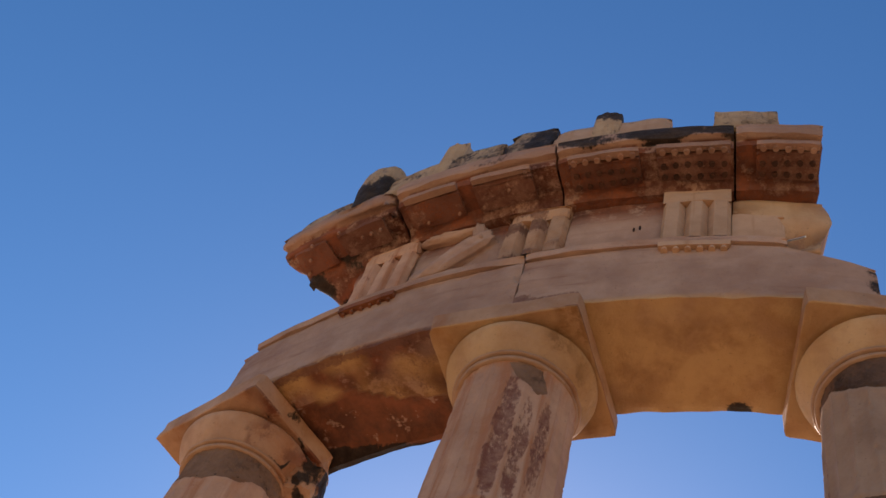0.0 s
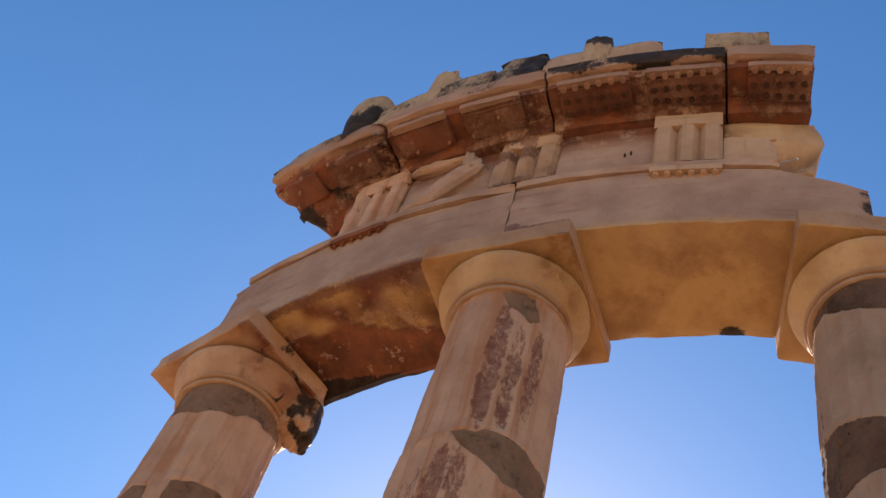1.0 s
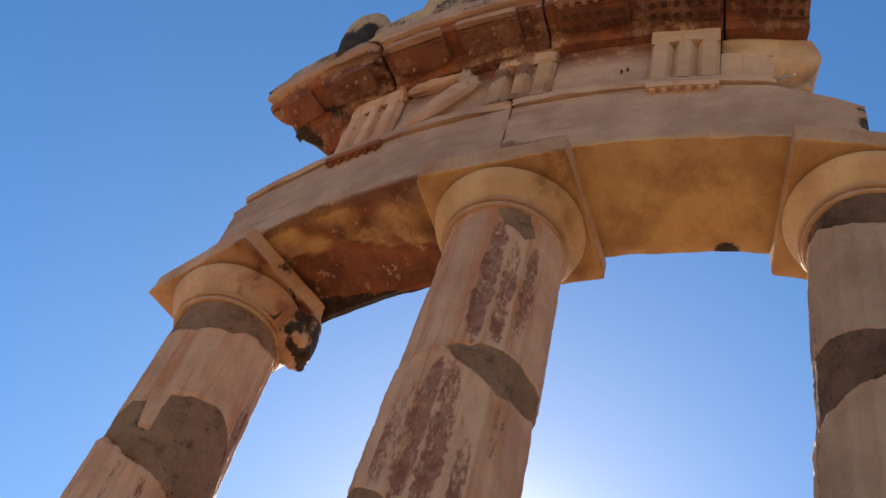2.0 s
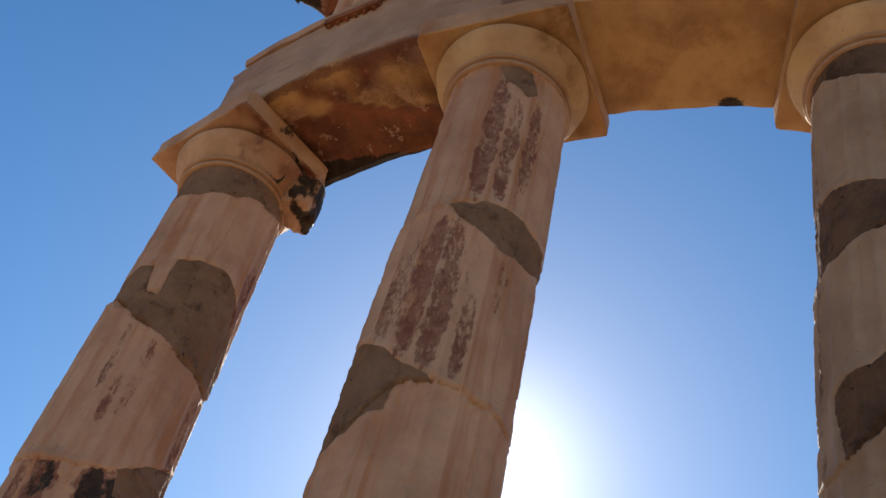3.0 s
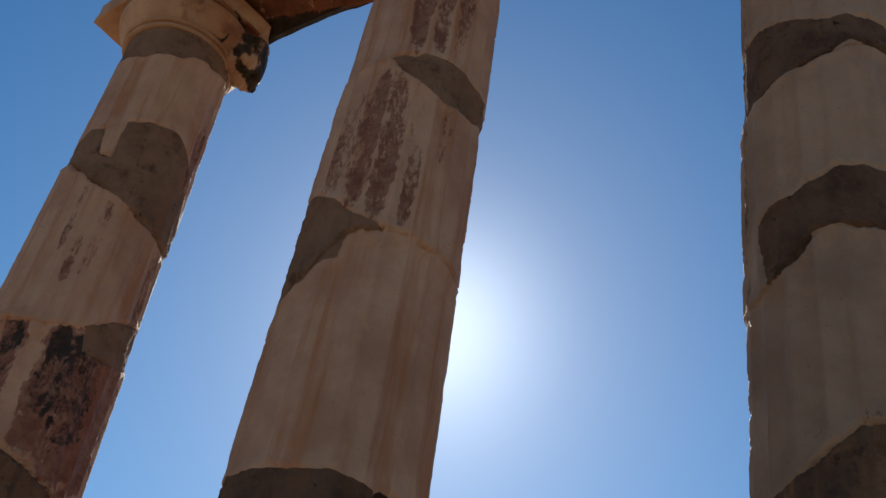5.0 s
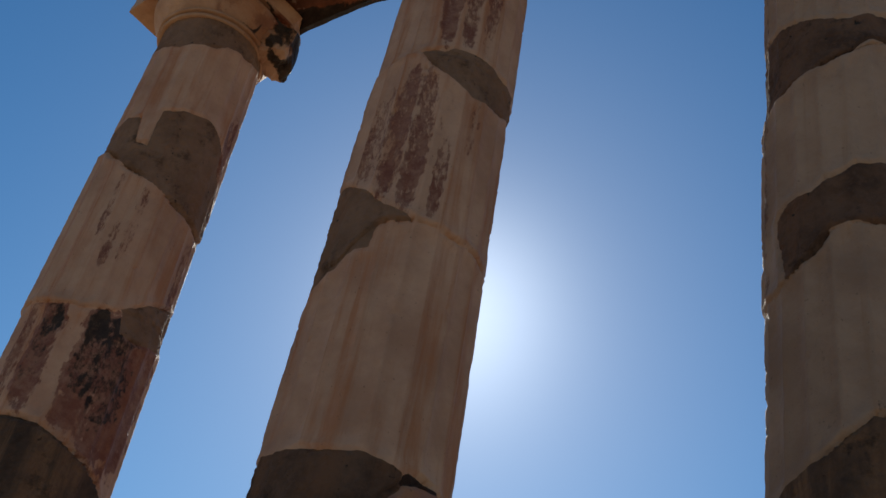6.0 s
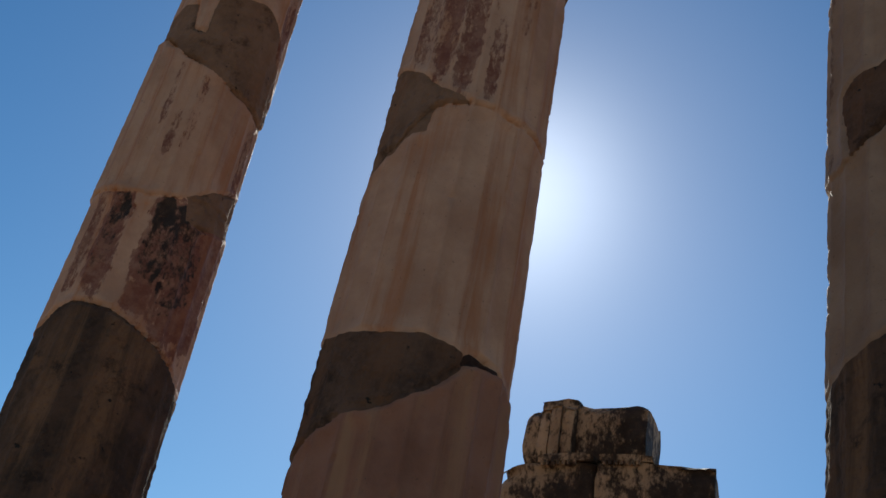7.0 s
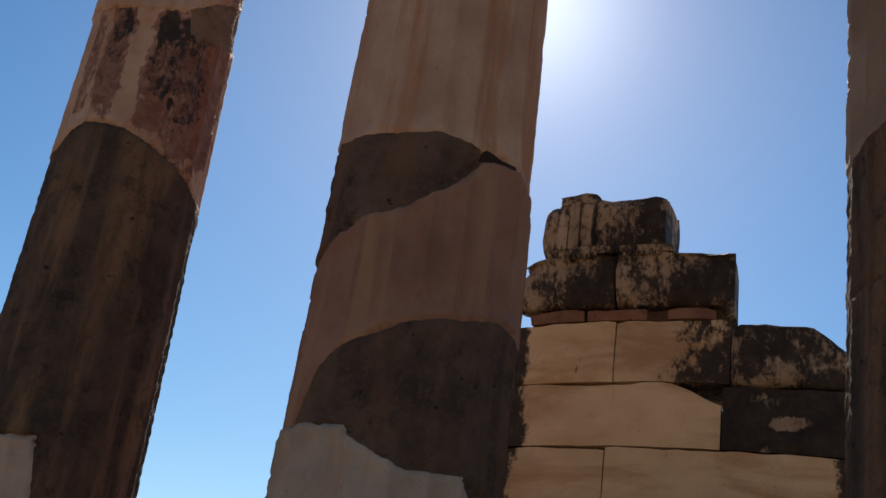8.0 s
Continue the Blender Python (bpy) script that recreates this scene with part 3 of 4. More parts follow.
cap_mid, ech_mid, aba_mid = capital(0, CAPITAL, "worn marble capital with rounded echinus and square abacus", 3.0)
cap_west, ech_west, aba_west = capital(-18.15, CAPITAL, "chipped marble capital, black-crusted at its broken corner", 5.0, (1, 1))
cap_east, ech_east, aba_east = capital(18, CAPITAL, "pale marble capital with a cracked echinus", 8.0)
corner = polar(RING, -18.15, ABACUS) + Matrix.Rotation(radians(-18.15), 3, 'Z') @ Vector((0.315, 0.27, -0.125))
shard = part("broken_corner", lump(corner, (0.23, 0.30, 0.28), 27, 0.28, 17.0, 0.6), CAPITAL, cap_west, "broken corner, half black-crusted")


def west_soot(p):
    """Black crust on the broken corner, in the hollow under the abacus and along a crack."""
    q = Matrix.Rotation(radians(18.15), 3, 'Z') @ (p - polar(RING, -18.15, 0))
    t, r = math.degrees(math.atan2(q.x, -q.y)), math.hypot(q.x, q.y)
    blot = n3(p.x, p.y, p.z, 7.0, 2.0)
    hollow = 0.95 + 2.2 * blot - abs(p.z - SHAFT - 0.06) / 0.05 if 45 < t < 120 else 0.0
    rim = 0.9 + 2.2 * blot - abs(r - 0.44) / 0.04 if 55 < t < 125 and p.z > ABACUS - 0.03 else 0.0
    crack = 1.3 - abs(t - 98 - 20 * (p.z - 5.7)) / 1.8 if p.z > SHAFT + 0.02 else 0.0
    end = 2.3 + 1.3 * blot - (q - Vector((0.40, 0.38, ABACUS - 0.16))).length / 0.13
    return max(0.0, min(1.6, max(hollow, rim, crack, end)))


for ob in (ech_west, aba_west, shard):
    flag(ob, "crust", west_soot)
    flag(ob, "rust", lambda p: max(0.0, 0.55 + 1.4 * n3(p.x, p.y, p.z, 6.0)) if p.x > -1.75 and p.z < ABACUS + 0.02 else 0.0)

# ---- architrave ----
FACE, BACK = 6.635, 5.86
ARCH_TOP = 6.67


def architrave(a0, a1, label, seed, **worn):
    mid = (a0 + a1) / 2
    ob = thing("architrave_block", polar(RING, mid, SOFFIT), label, "architrave", "architrave blocks")
    loop = [(BACK, SOFFIT), (FACE, SOFFIT), (FACE + 0.004, 6.598), (BACK, 6.598)]
    body = part("beam", swept(loop, a0 + 0.03, a1 - 0.03, 0.04, seed=seed, **worn), ARCHITRAVE, ob)
    return ob, body


arch_west, beam_west = architrave(-18.75, 0, "curved marble architrave with a red-brown flaked underside", 2.0, rough=0.009, wear=0.03, bite=0.04)
arch_east, beam_east = architrave(0, 17.7, "curved marble architrave, underside stained and painted orange for bounced light", 6.0, rough=0.005, wear=0.02, bite=0.02, droop=(13.2, 0.085, SOFFIT + 0.05))
under = lambda p: max(0.0, min(1.0, (SOFFIT + 0.035 - p.z) / 0.02))



def flaked(p):
    """How far a point of the western underside lies within its smooth, deeper, rust-red inner field."""
    return max(0.0, min(1.0, (6.39 - 0.0285 * (bearing(p) + 12.7) + 0.09 * n3(p.x, p.y, p.z, 3.0) - reach(p)) / 0.03))


flag(beam_west, "rust", lambda p: under(p) * (0.95 + 1.2 * n3(p.x, p.y, p.z, 4.5) + 4.0 * flaked(p)))
flag(beam_west, "ochre_or_bounce", lambda p: under(p) * (max(0.0, min(0.9, 0.55 + 1.8 * n3(p.x, p.y, p.z, 5.0, 3.0))) * (1 - flaked(p)) + 0.05 * flaked(p)))
flag(beam_west, "patina", lambda p: under(p) * (0.95 if reach(p) > 6.575 else 0.30 * (1 - flaked(p))))
# Black band along the inner edge and at the western end.
flag(beam_west, "crust", lambda p: under(p) * max(0.0, min(1.5, 1.0 + (6.02 - 0.021 * (bearing(p) + 14.3) - reach(p)) / 0.03), min(1.5, 1.0 + (-14.6 + 0.5 * n3(p.x, p.y, p.z, 6.0) - bearing(p)) / 0.4)))
for v in beam_west.data.vertices:
    here = v.co + whole(beam_west)
    v.co.z += 0.045 * under(here) * flaked(here) * max(0.0, min(1.0, (reach(here) - 5.90) / 0.06))



def brown_field(p):
    """How far a point of the eastern underside lies within its orange-brown middle."""
    wave = 0.25 * n3(p.x, p.y, p.z, 2.6)
    return max(0.0, min(1.0, (bearing(p) - 4.4) / 0.9 + wave, (12.2 - bearing(p)) / 0.5 + 2 * wave, (6.50 - reach(p)) / 0.06 + wave, (reach(p) - 5.90) / 0.04))


# Orange underside: the ground's bounced light is painted in with the ochre tone.
flag(beam_east, "ochre_or_bounce", lambda p: 0.9 * under(p))
# Browner middle, a reddish mark, and a dark brown strip beside the abacus.
flag(beam_east, "rust", lambda p: under(p) * max(0.62 * brown_field(p), 1.4 - math.hypot((bearing(p) - 7.85) / 0.28, (reach(p) - 6.12) / 0.16), 1.2 - abs(bearing(p) - 3.9) / 0.3))
flag(beam_east, "patina", lambda p: 0.85 if p.z < 6.14 + 0.08 * n3(p.x, p.y, p.z, 2.5) and p.z > SOFFIT + 0.04 and bearing(p) < 3.6 else 0.1)
# Real crust at the broken end; the spot at 11.3 paints a hole's shade.
flag(beam_east, "crust", lambda p: max((1.2 if p.z < 6.36 else 0.5) + 0.8 * n3(p.x, p.y, p.z, 9.0) - abs(bearing(p) - 17.7) / 1.1, 1.9 - math.hypot((bearing(p) - 11.3) * 1.1, (reach(p) - 5.88) * 16), 0.0))
# The middle capital turns red-brown towards its east side, below the abacus face.
for ob in (ech_mid, aba_mid):
    flag(ob, "rust", lambda p: max(0.0, min(1.2, (p.x - 0.28 - 0.25 * n3(p.x, p.y, p.z, 6.0)) / 0.08)) if p.z < ABACUS + 0.02 else 0.0)
for ob in (aba_mid, ech_mid, aba_east, ech_east):
    # Downward faces only: orange bounced light put into their colour.
    flag(ob, "ochre_or_bounce", lambda p: 0.6 if p.z < ABACUS + 0.012 else 0.0)


def taenia(parent, a0, a1, seed, wear):
    part("taenia", swept([(BACK, 6.60), (FACE + 0.032, 6.60), (FACE + 0.032, ARCH_TOP), (BACK, ARCH_TOP)], a0, a1, 0.035, 0.004, wear, seed=seed, bite=wear), ARCHITRAVE, parent)


taenia(arch_west, -17.7, -0.05, 4.0, 0.025)
taenia(arch_east, 0.05, 13.6, 7.0, 0.02)


def regula(parent, centre, material, drop_size):
    reg = part("regula", swept(box_loop(FACE - 0.01, FACE + 0.04, 6.545, 6.598), centre - 1.82, centre + 1.82, 0.03, 0.002, 0.006, seed=centre), material, parent, "small band with six drops")
    for k in range(6):
        bm = bmesh.new()
        bmesh.ops.create_cone(bm, cap_ends=True, segments=12, radius1=drop_size, radius2=drop_size * 0.8, depth=0.03)
        bmesh.ops.translate(bm, verts=bm.verts, vec=polar(FACE + 0.015, centre - 1.5 + 0.6 * k, 6.531))
        part("drop", bm, material, reg)


regula(arch_east, 9.0, SMOOTH, 0.021)
regula(arch_west, -9.55, RUSTY, 0.013)

# ---- frieze ----
FRIEZE_TOP = 7.33


def triglyph(centre, material, label, seed, wear):
    """Three bars with two full grooves and two half grooves, that end under a plain head band."""
    ob = thing("triglyph", polar(6.45, centre, ARCH_TOP), label, "triglyph", "triglyphs of the frieze")
    front, deep, half = 6.665, 6.612, 1.83
    bm = bmesh.new()
    prof = [(-half, 6.61), (-half, deep + 0.012), (-half + 0.20, front)]
    for c in (-0.61, 0.61):
        prof += [(c - 0.34, front), (c - 0.30, front - 0.004), (c, deep), (c + 0.30, front - 0.004), (c + 0.34, front)]
    prof += [(half - 0.20, front), (half, deep + 0.012), (half, 6.61)]
    zs = [ARCH_TOP + 0.002 + 0.5 * k / 16 for k in range(17)]
    rows = []
    for z in zs:
        row = []
        for a, r in prof:
            p = polar(r, centre + a, z)
            d = 0.004 * n3(p.x, p.y, p.z, 9, seed) - wear * max(0.0, n3(p.x, p.y, p.z, 5, seed + 2))
            row.append(bm.verts.new(polar(r + d, centre + a, z)))
        rows.append(row)
    for a, b in zip(rows, rows[1:]):
        for k in range(len(prof) - 1):
            bm.faces.new((a[k], a[k + 1], b[k + 1], b[k]))
    bmesh.ops.recalc_face_normals(bm, faces=bm.faces)
    face = part("grooved_face", bm, material, ob)
    head = part("head_band", swept(box_loop(6.60, 6.672, ARCH_TOP + 0.502, FRIEZE_TOP - 0.006), centre - half, centre + half, 0.03, 0.004, 0.02 + wear, seed=seed), material, ob)
    for ornament in (face, head):
        flag(ornament, "patina", lambda p: wear * 21 * max(0.0, 1.1 + 1.5 * n3(p.x, p.y, p.z, 6.0) - 0.45 * abs(bearing(p) - centre + 0.3)))
    part("core", swept(box_loop(BACK + 0.05, 6.60, ARCH_TOP + 0.002, FRIEZE_TOP - 0.006), centre - half, centre + half, 0.08, 0.006, 0.0, seed=seed), material, ob)
    return ob


triglyph(9.0, SMOOTH, "pale recut marble triglyph with three crisp bars", 1.0, 0.0)
triglyph(0.0, CAPITAL, "worn marble triglyph, its bars red-stained", 2.0, 0.045)
triglyph(-9.55, MARBLE, "worn marble triglyph at the broken end", 3.0, 0.02)


def metope(a0, a1, z1, material, label, seed, **worn):
    ob = thing("metope", polar(6.4, (a0 + a1) / 2, ARCH_TOP), label, "metope", "metopes of the frieze")
    slab = part("slab", swept(box_loop(BACK + 0.05, 6.60, ARCH_TOP + 0.002, z1), a0, a1, 0.045, seed=seed, **worn), material, ob)
    # Turns darker red-brown towards the top.
    flag(slab, "rust", lambda p: max(0.0, min(0.95, (p.z - 7.04) / 0.2)) if material is ARCHITRAVE else 0.0)
    return ob


plain = metope(1.86, 7.14, 7.322, ARCHITRAVE, "plain pale marble metope with a small hole", 3.0, rough=0.006, wear=0.01)
for a, z in ((5.62, 6.94), (5.95, 6.96)):
    # The pit is a thin near-black lump, painted as a hole's shade.
    part("pit", lump(polar(6.60, a, z), (0.012, 0.010, 0.05), a, 0.2, a, 0.3), SOCKET_SHADE, plain, "small pit, its shade painted dark")
west = metope(-7.68, -1.86, 7.322, ARCHITRAVE, "marble metope with remains of a carved relief", 5.0, rough=0.012, wear=0.02)
metope(-12.4, -11.42, 7.30, ARCHITRAVE, "broken marble piece at the frieze's end", 7.0, rough=0.012, wear=0.04, ragged=0.3)
metope(10.86, 13.6, 7.10, SMOOTH, "plain new marble infill with a rounded corner", 9.0, rough=0.003, wear=0.03)
back = thing("frieze_backing", polar(6.3, 13.5, 6.67), "rough broken yellow marble backing of the frieze", "marble block")
bm = swept(box_loop(5.95, 6.585, 6.675, 7.332), 10.9, 15.35, 0.045, 0.016, 0.03, 0.0, 15.0, 0.03)
for v in bm.verts:
    f = max(0.0, (bearing(v.co) - 10.9) / 4.45)
    swell = 0.72 * math.exp(-((v.co.z - 7.08) / 0.24) ** 2) + 0.25 * n3(v.co.x, v.co.y, v.co.z, 5.0)
    hollow = 0.11 * max(0.0, 1 - math.hypot((bearing(v.co) - 14.3) / 1.3, (v.co.z - 6.86) / 0.2)) if reach(v.co) > 6.5 else 0.0
    v.co = polar(reach(v.co) - hollow, bearing(v.co) + swell * f ** 3, v.co.z)
stone = part("block", bm, SMOOTH, back)
# Darker brown in and round the hollow.
flag(stone, "patina", lambda p: 0.9 - math.hypot((bearing(p) - 14.4) / 1.2, (p.z - 6.9) / 0.2))
# Here the stone's own yellow.
flag(stone, "ochre_or_bounce", lambda p: 0.35)
flag(stone, "rust", lambda p: max(0.0, 0.25 + 0.9 * n3(p.x, p.y, p.z, 4.0)))

pin = bmesh.new()
a, b = polar(6.60, 13.55, 6.72), polar(6.70, 14.45, 6.60)
bmesh.ops.create_cone(pin, cap_ends=True, segments=8, radius1=0.006, radius2=0.006, depth=(b - a).length)
bmesh.ops.transform(pin, matrix=Matrix.Translation((a + b) / 2) @ (b - a).to_track_quat('Z', 'Y').to_matrix().to_4x4(), verts=pin.verts)
part("metal_pin", pin, STEEL, back, "thin bright metal pin")

# carved remains on the metope: a bent limb and folds
for c, s, turn, seed in (((-4.5, 6.92, 6.62), (0.17, 0.13, 0.50), 48, 1.0), ((-3.55, 7.17, 6.62), (0.09, 0.12, 0.26), -12, 2.0), ((-6.1, 6.80, 6.61), (0.30, 0.06, 0.14), 12, 4.0), ((-5.6, 7.27, 6.62), (0.42, 0.10, 0.08), 4, 6.0)):
    bm = lump((0, 0, 0), s, 0, 0.35, seed, 0.3)
    bmesh.ops.transform(bm, matrix=Matrix.Translation(polar(c[2], c[0], c[1])) @ Matrix.Rotation(radians(c[0]), 4, 'Z') @ Matrix.Rotation(radians(turn), 4, 'Y'), verts=bm.verts)
    part("relief", bm, ARCHITRAVE, west, "weathered carved remains")

# ---- cornice ----


def cornice(a0, a1, material, label, seed, drop=0.0, turn=0.0, mutules=(), pegs=True, rough=0.006, wear=0.022, bite=0.015, ragged=0.0, skew=0.0, soot=0.0, ends=(1, 1), stained=0.4, lip=True):
    """A block of the cornice: sloping soffit, drip edge, fascia and crown, with mutules (> guttae) below."""
    ob = thing("cornice_block", polar(6.6, (a0 + a1) / 2, FRIEZE_TOP), label, "cornice", "cornice blocks")
    z = -drop
    loop = [(6.05, 7.335 + z), (6.66, 7.335 + z), (6.69, 7.40 + z), (6.72, 7.425 + z), (6.925, 7.44 + z), (6.93, 7.50 + z), (6.985, 7.515 + z), (6.99, 7.64 + z), (6.05, 7.64 + z)]
    body = part("block", swept(loop, a0 + 0.04, a1 - 0.04, 0.032, rough, wear, ragged, seed, bite, skew, ends=ends), material, ob)
    flag(body, "rust", lambda p: 1.25 if p.z < 7.505 + z and reach(p) < 6.95 else 0.3 * stained)
    flag(body, "crust", lambda p: max(soot * max(0.0, min(1.0, (p.z - 7.495 - z) / 0.025)) * (1 + 0.5 * n3(p.x, p.y, p.z, 3.0)), 1.1 + 0.8 * n3(p.x, p.y, p.z, 6.0) if skew and reach(p) < 6.74 and bearing(p) < -11.9 else 0.0))
    # Makes the underside darker still, over its red-brown; the mutules likewise.
    flag(body, "patina", lambda p: 0.55 if p.z < 7.45 + z and reach(p) < 6.93 else 0.0)
    for c, half in mutules:
        m = part("mutule", swept(box_loop(6.705, 6.905, (7.392 if lip else 7.408) + z, 7.445 + z), c - half, c + half, 0.035, 0.007, 0.02, seed=seed + c, bite=0.025), body.data.materials[0], ob, "red-brown stained mutule")
        flag(m, "rust", lambda p: 1.3)
        flag(m, "patina", lambda p: 0.75)
        n = round(half * 2 / 0.62)
        if lip:
            # Added strip, kept paler than the mutule to paint its front as lit.
            edge = part("lip", swept(box_loop(6.908, 6.957, 7.40 + z, 7.452 + z), c - half, c + half, 0.03, 0.003, 0.012, seed=seed + c + 1, bite=0.012), body.data.materials[0], m, "worn mutule front, painted pale as if lit")
            flag(edge, "rust", lambda p: 0.25)
        for k in range(n):
            for row, r in enumerate((6.742, 6.822, 6.915)):
                if pegs or random.random() < 0.3:
                    size = (0.020 if row < 2 else 0.023) if pegs else 0.012
                    bm = bmesh.new()
                    bmesh.ops.create_cone(bm, cap_ends=True, segments=10, radius1=size * 0.85, radius2=size, depth=0.026)
                    slip = 0.004 * math.sin(7.1 * k + 3.3 * row + c)
                    bmesh.ops.translate(bm, verts=bm.verts, vec=polar(r + slip, c - half + (k + 0.5 + 4 * slip) * 2 * half / n, (7.383 if row < 2 else 7.396) + z))
                    # Inner rows are painted dark to look like shaded holes.
                    peg = part("gutta", bm, ARCHITRAVE if row == 2 or not pegs else PEG_HOLE, m)
                    flag(peg, "rust", lambda p: 0.45)
    return ob


cornice(11.05, 15.6, ARCHITRAVE, "cornice block with a pale fascia, broken at its end", 1.0, mutules=((13.75, 1.6),), rough=0.006, ragged=0.25, ends=(0, 1), soot=0.6)
cornice(1.35, 11.0, ARCHITRAVE, "cornice block with rows of drops, black along its top", 2.0, mutules=((4.0, 1.95), (8.85, 1.95)), soot=1.35)
cornice(-8.6, 1.3, ARCHITRAVE, "cornice block with worn red-brown underside", 3.0, mutules=((-6.3, 1.7), (-1.9, 1.75)), pegs=False, bite=0.02, soot=0.8)
cornice(-17.1, -8.7, ARCHITRAVE, "red-brown cornice block at the broken end", 4.0, drop=0.03, mutules=((-11.2, 1.6), (-14.8, 1.2)), pegs=False, rough=0.018, wear=0.05, bite=0.08, ragged=0.25, skew=5.0, soot=0.5, ends=(1, 0), stained=0.95, lip=False)

# Broken stones lying on the cornice, and the remains of its gutter.
for r, a, size, turn, square, mat, label, seed in (
        (6.82, -11.5, (0.31, 0.34, 0.77), -10, 0.2, ROUGH, "rounded yellow stone, black below, on the cornice", 1.0),
        (6.83, -6.3, (0.18, 0.18, 0.76), 4, 0.7, ROUGH, "small upright broken stone on the cornice", 2.0),
        (6.83, 3.7, (0.2, 0.2, 0.64), 10, 0.6, ROUGH, "small dark lichened stone on the cornice", 3.0),
        (6.82, 11.6, (0.43, 0.26, 0.37), 12, 0.72, ROUGH, "rough yellow stone on the cornice end", 4.0)):
    ob = thing("broken_stone", polar(r, a, 7.64), label, "stone", "broken stones on the cornice")
    part("stone", lump(polar(r, a, 7.63 + size[2] / 2), size, turn, 0.09, seed, square), mat, ob)
    if seed == 1.0:
        flag(ob.children[0], "crust", lambda p: max(0.0, min(1.0, (8.02 + 0.16 * n3(p.x, p.y, p.z, 6.0) - p.z) / 0.16)))
    if seed == 3.0:
        flag(ob.children[0], "crust", lambda p: max(0.0, min(0.7, (p.z - 8.08) / 0.08)))
for a0, a1, z1, r1, mat, label, seed in (
        (-17.0, -12.6, 7.97, 6.92, ROUGH, "low rough gutter stone, lichened, at the broken end", 1.0),
        (-10.2, -2.4, 8.10, 6.91, ROUGH, "lichened grey gutter stone on the cornice", 2.0),
        (-2.35, 0.7, 8.19, 6.91, CRUSTED, "black-crusted gutter stone on the cornice", 3.0),
        (0.75, 7.5, 8.07, 6.90, SMOOTH, "pale smooth gutter stone on the cornice", 4.0),
        (7.55, 14.9, 7.77, 6.93, ROUGH, "thin dark top bed of the cornice", 5.0)):
    ob = thing("gutter_stone", polar(6.6, (a0 + a1) / 2, 7.64), label, "stone", "gutter stones on the cornice")
    part("stone", swept([(6.15, 7.642), (r1 + 0.04, 7.642), (r1, z1), (6.15, z1)], a0, a1, 0.04, 0.018, 0.05, 0.12, seed + 30, 0.06), mat, ob)

# ---- the inner wall ----
WALL = 4.2
wall = thing("wall_cella", (0, -WALL + 0.2, 0), "curved inner wall of pale and black-crusted marble blocks", "wall", kind="structure")


def course(r1, z0, z1, joints, mats, seed, rough=0.006, wear=0.015, soot=None, droop=None):
    for k, (a0, a1) in enumerate(zip(joints, joints[1:])):
        ob = part("marble_block", swept(box_loop(r1 - 0.45, r1, z0 + 0.003, z1 - 0.003), a0 + 0.05, a1 - 0.05, 0.05, rough, wear, seed=seed + k, bite=wear, droop=droop if droop and a1 < 10 else None), mats[k % len(mats)], wall)
        if soot:
            flag(ob, "crust", lambda p: soot(bearing(p), p.z))


course(WALL + 0.02, 0.0, 0.80, (-15, -4, 6, 15, 22), (VEINED,), 1.0)
course(WALL, 0.80, 1.18, (-15, -7, 5.0, 14.5, 22), (VEINED,), 2.0)
course(WALL, 1.18, 1.57, (-15, -8.2, 1.17, 18.6, 22), (VEINED, VEINED, VEINED, CRUSTED), 3.0, soot=lambda a, z: max(0.0, (a - 15.5) / 2.0, (-4.4 - a) / 2.0))
course(WALL, 1.57, 1.92, (-15, -8.0, 9.25, 18.5), (VEINED, VEINED, CRUSTED), 4.0, wear=0.02, droop=(5.8, 0.26, 1.79), soot=lambda a, z: max(0.0, min(1.3, (-4.3 - a) / 1.6)) if a < 9 else 0.30 - 1.6 * max(0.0, 1 - math.hypot((a - 13.8) / 1.5, (z - 1.725) / 0.04)) - 1.2 * max(0.0, 1 - math.hypot((a - 12.4) / 0.5, (z - 1.585) / 0.035)))
course(WALL, 1.92, 2.27, (-11, -6.6, 1.38, 9.75), (CRUSTED, VEINED, VEINED), 5.0, soot=lambda a, z: max((-5.2 - a) / 0.8, min(0.82, (a - 2.2) / 5.6), 0.4))
end_block = part("marble_block", swept([(3.75, 1.923), (WALL, 1.923), (WALL, 2.25), (WALL - 0.06, 2.28), (3.75, 2.28)], 9.78, 18.3, 0.04, 0.015, 0.05, 0.2, 61.0, 0.05, droop=(15.3, 0.15, 1.93), ends=(0, 1)), CRUSTED, wall)
flag(end_block, "crust", lambda p: 0.08 + 0.3 * n3(p.x, p.y, p.z, 4.0))
for a0, a1 in ((-5.6, -1.2), (-0.9, 3.6), (5.2, 8.6)):
    part("shim", swept(box_loop(3.9, WALL + 0.01, 2.272, 2.338), a0, a1, 0.05, 0.006, 0.02, seed=a0), SHIM, wall, "thin reddish shim")
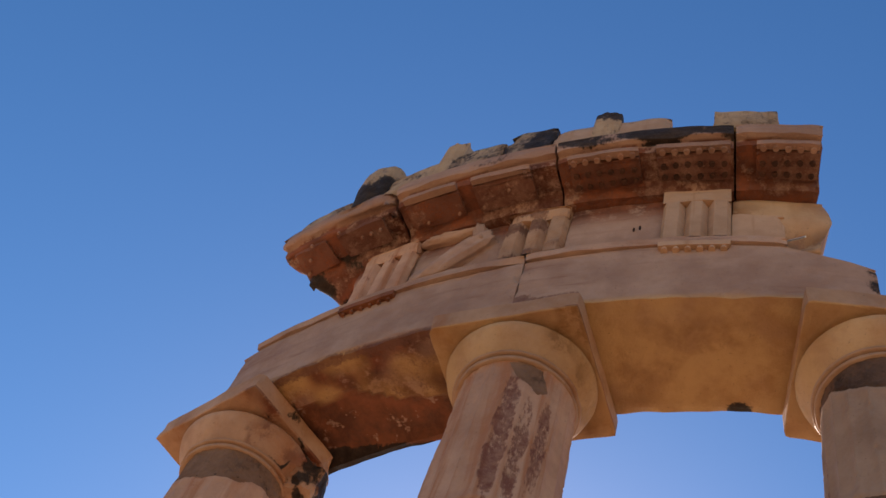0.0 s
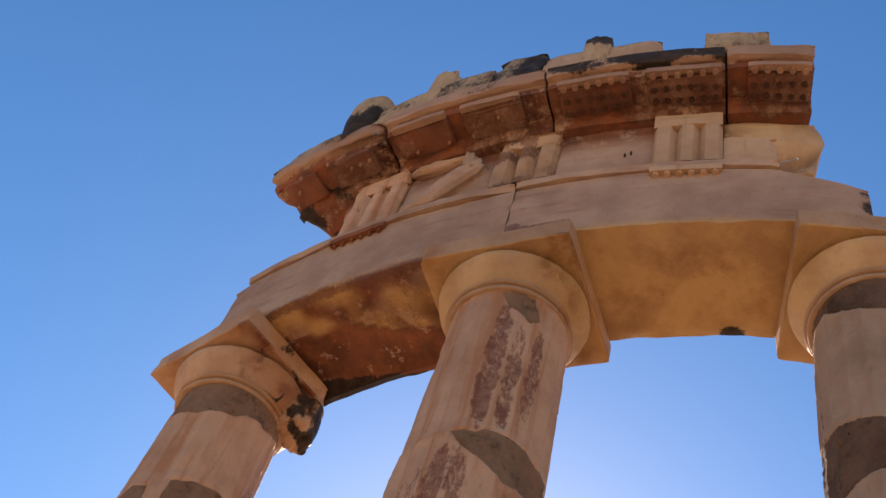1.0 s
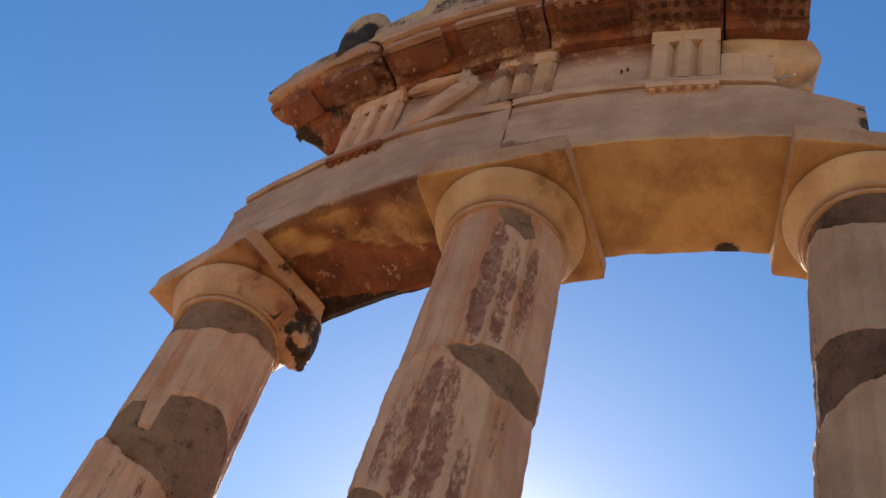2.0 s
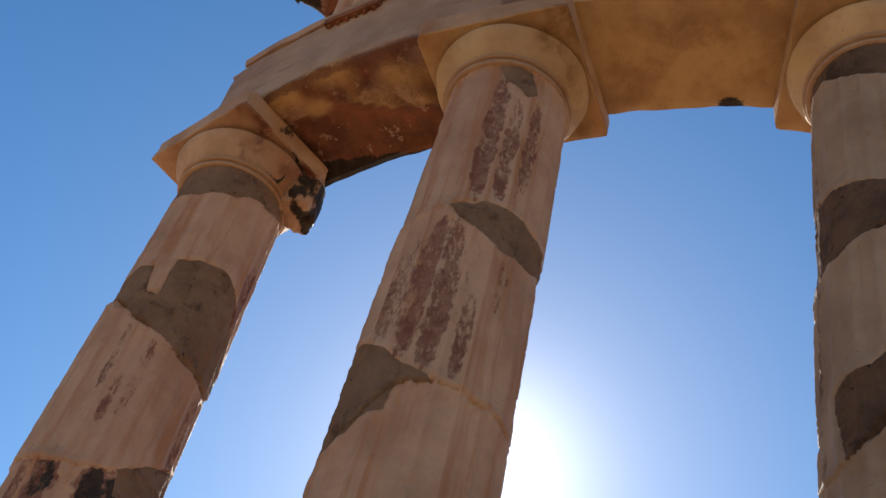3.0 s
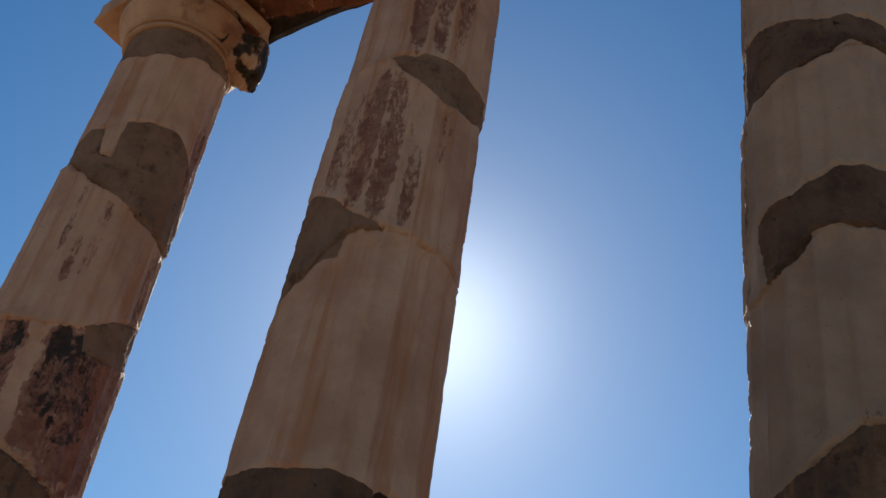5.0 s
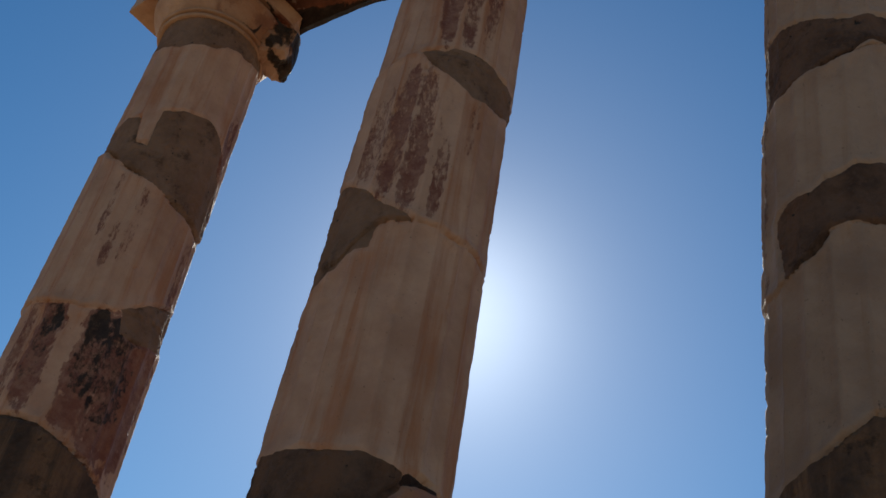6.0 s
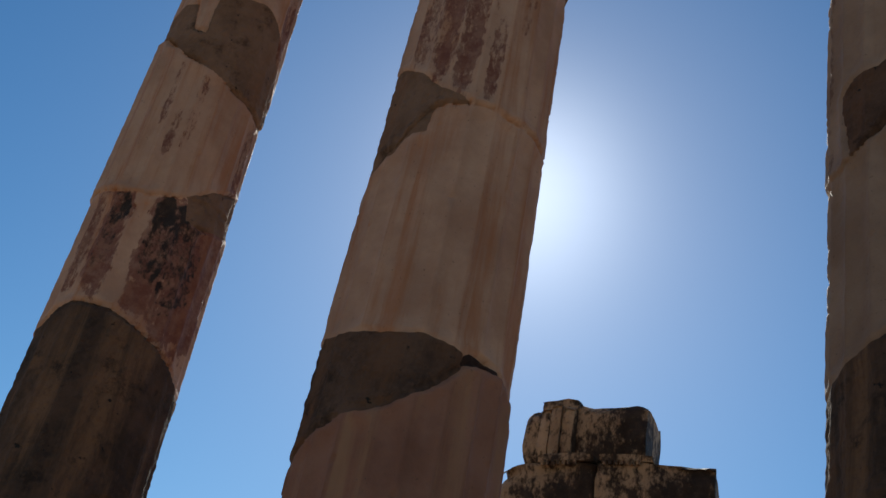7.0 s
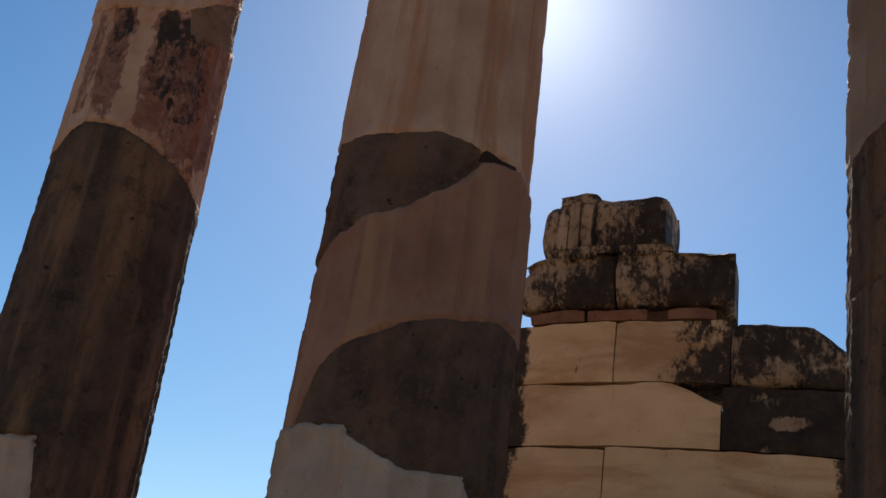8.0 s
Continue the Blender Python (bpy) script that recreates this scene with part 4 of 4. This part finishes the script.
part("bedding", swept(box_loop(3.8, WALL - 0.04, 2.272, 2.338), -5.7, 9.0, 0.08, 0.01, 0.0), DARK_MORTAR, wall, "dark recessed bedding")
for a0, a1, seed in ((-6.5, 1.25, 1.0), (1.32, 9.95, 2.0)):
    ob = thing("beam_block", polar(4.1, (a0 + a1) / 2, 2.34), "black-crusted marble beam block with a small fillet", "marble block", "beam blocks on the inner wall")
    part("block", swept([(3.8, 2.34), (WALL + 0.05, 2.34), (WALL + 0.06, 2.60), (WALL + 0.06, 2.655), (3.8, 2.665)], a0, a1, 0.035, 0.014, 0.05, 0.10, seed + 70, 0.05), CRUSTED, ob)
    part("fillet", swept(box_loop(WALL, WALL + 0.085, 2.645, 2.69), a0 + (3.2 if seed < 2 else 0.2), a1 - (0.2 if seed < 2 else 4.5), 0.03, 0.004, 0.02, seed=seed, bite=0.02), CRUSTED, ob)
    for k in range(7):
        bm = bmesh.new()
        bmesh.ops.create_cone(bm, cap_ends=True, segments=8, radius1=0.011, radius2=0.014, depth=0.022)
        bmesh.ops.translate(bm, verts=bm.verts, vec=polar(WALL + 0.072, (-2.9 if seed < 2 else 1.9) + 0.42 * k, 2.634))
        part("drop", bm, CRUSTED, ob)

top = thing("frieze_block", polar(4.05, 0, 2.69), "weathered crusted marble frieze block with a triglyph, shade painted into its hollows", "marble block")
part("block", swept([(3.75, 2.692), (4.15, 2.692), (4.17, 3.04), (4.13, 3.065), (3.75, 3.065)], -5.7, 4.5, 0.03, 0.02, 0.06, 0.08, 81.0, 0.07), CRUSTED, top)
for a, r in ((-3.45, 4.235), (-2.45, 4.25), (-1.5, 4.24)):
    bar = part("bar", swept([(4.1, 2.70), (r, 2.705), (r + 0.01, 3.02), (4.1, 3.05)], a - 0.42, a + 0.42, 0.025, 0.012, 0.03, seed=a + 90), CRUSTED, top)
    # Pale fronts, dark sides: the shade between the bars is painted with crust colour.
    flag(bar, "crust", lambda p: 6.0 * (4.215 - reach(p)))
part("head_band", swept(box_loop(4.0, 4.215, 3.0, 3.075), -3.95, -0.95, 0.03, 0.012, 0.03, seed=95.0, bite=0.03), CRUSTED, top)
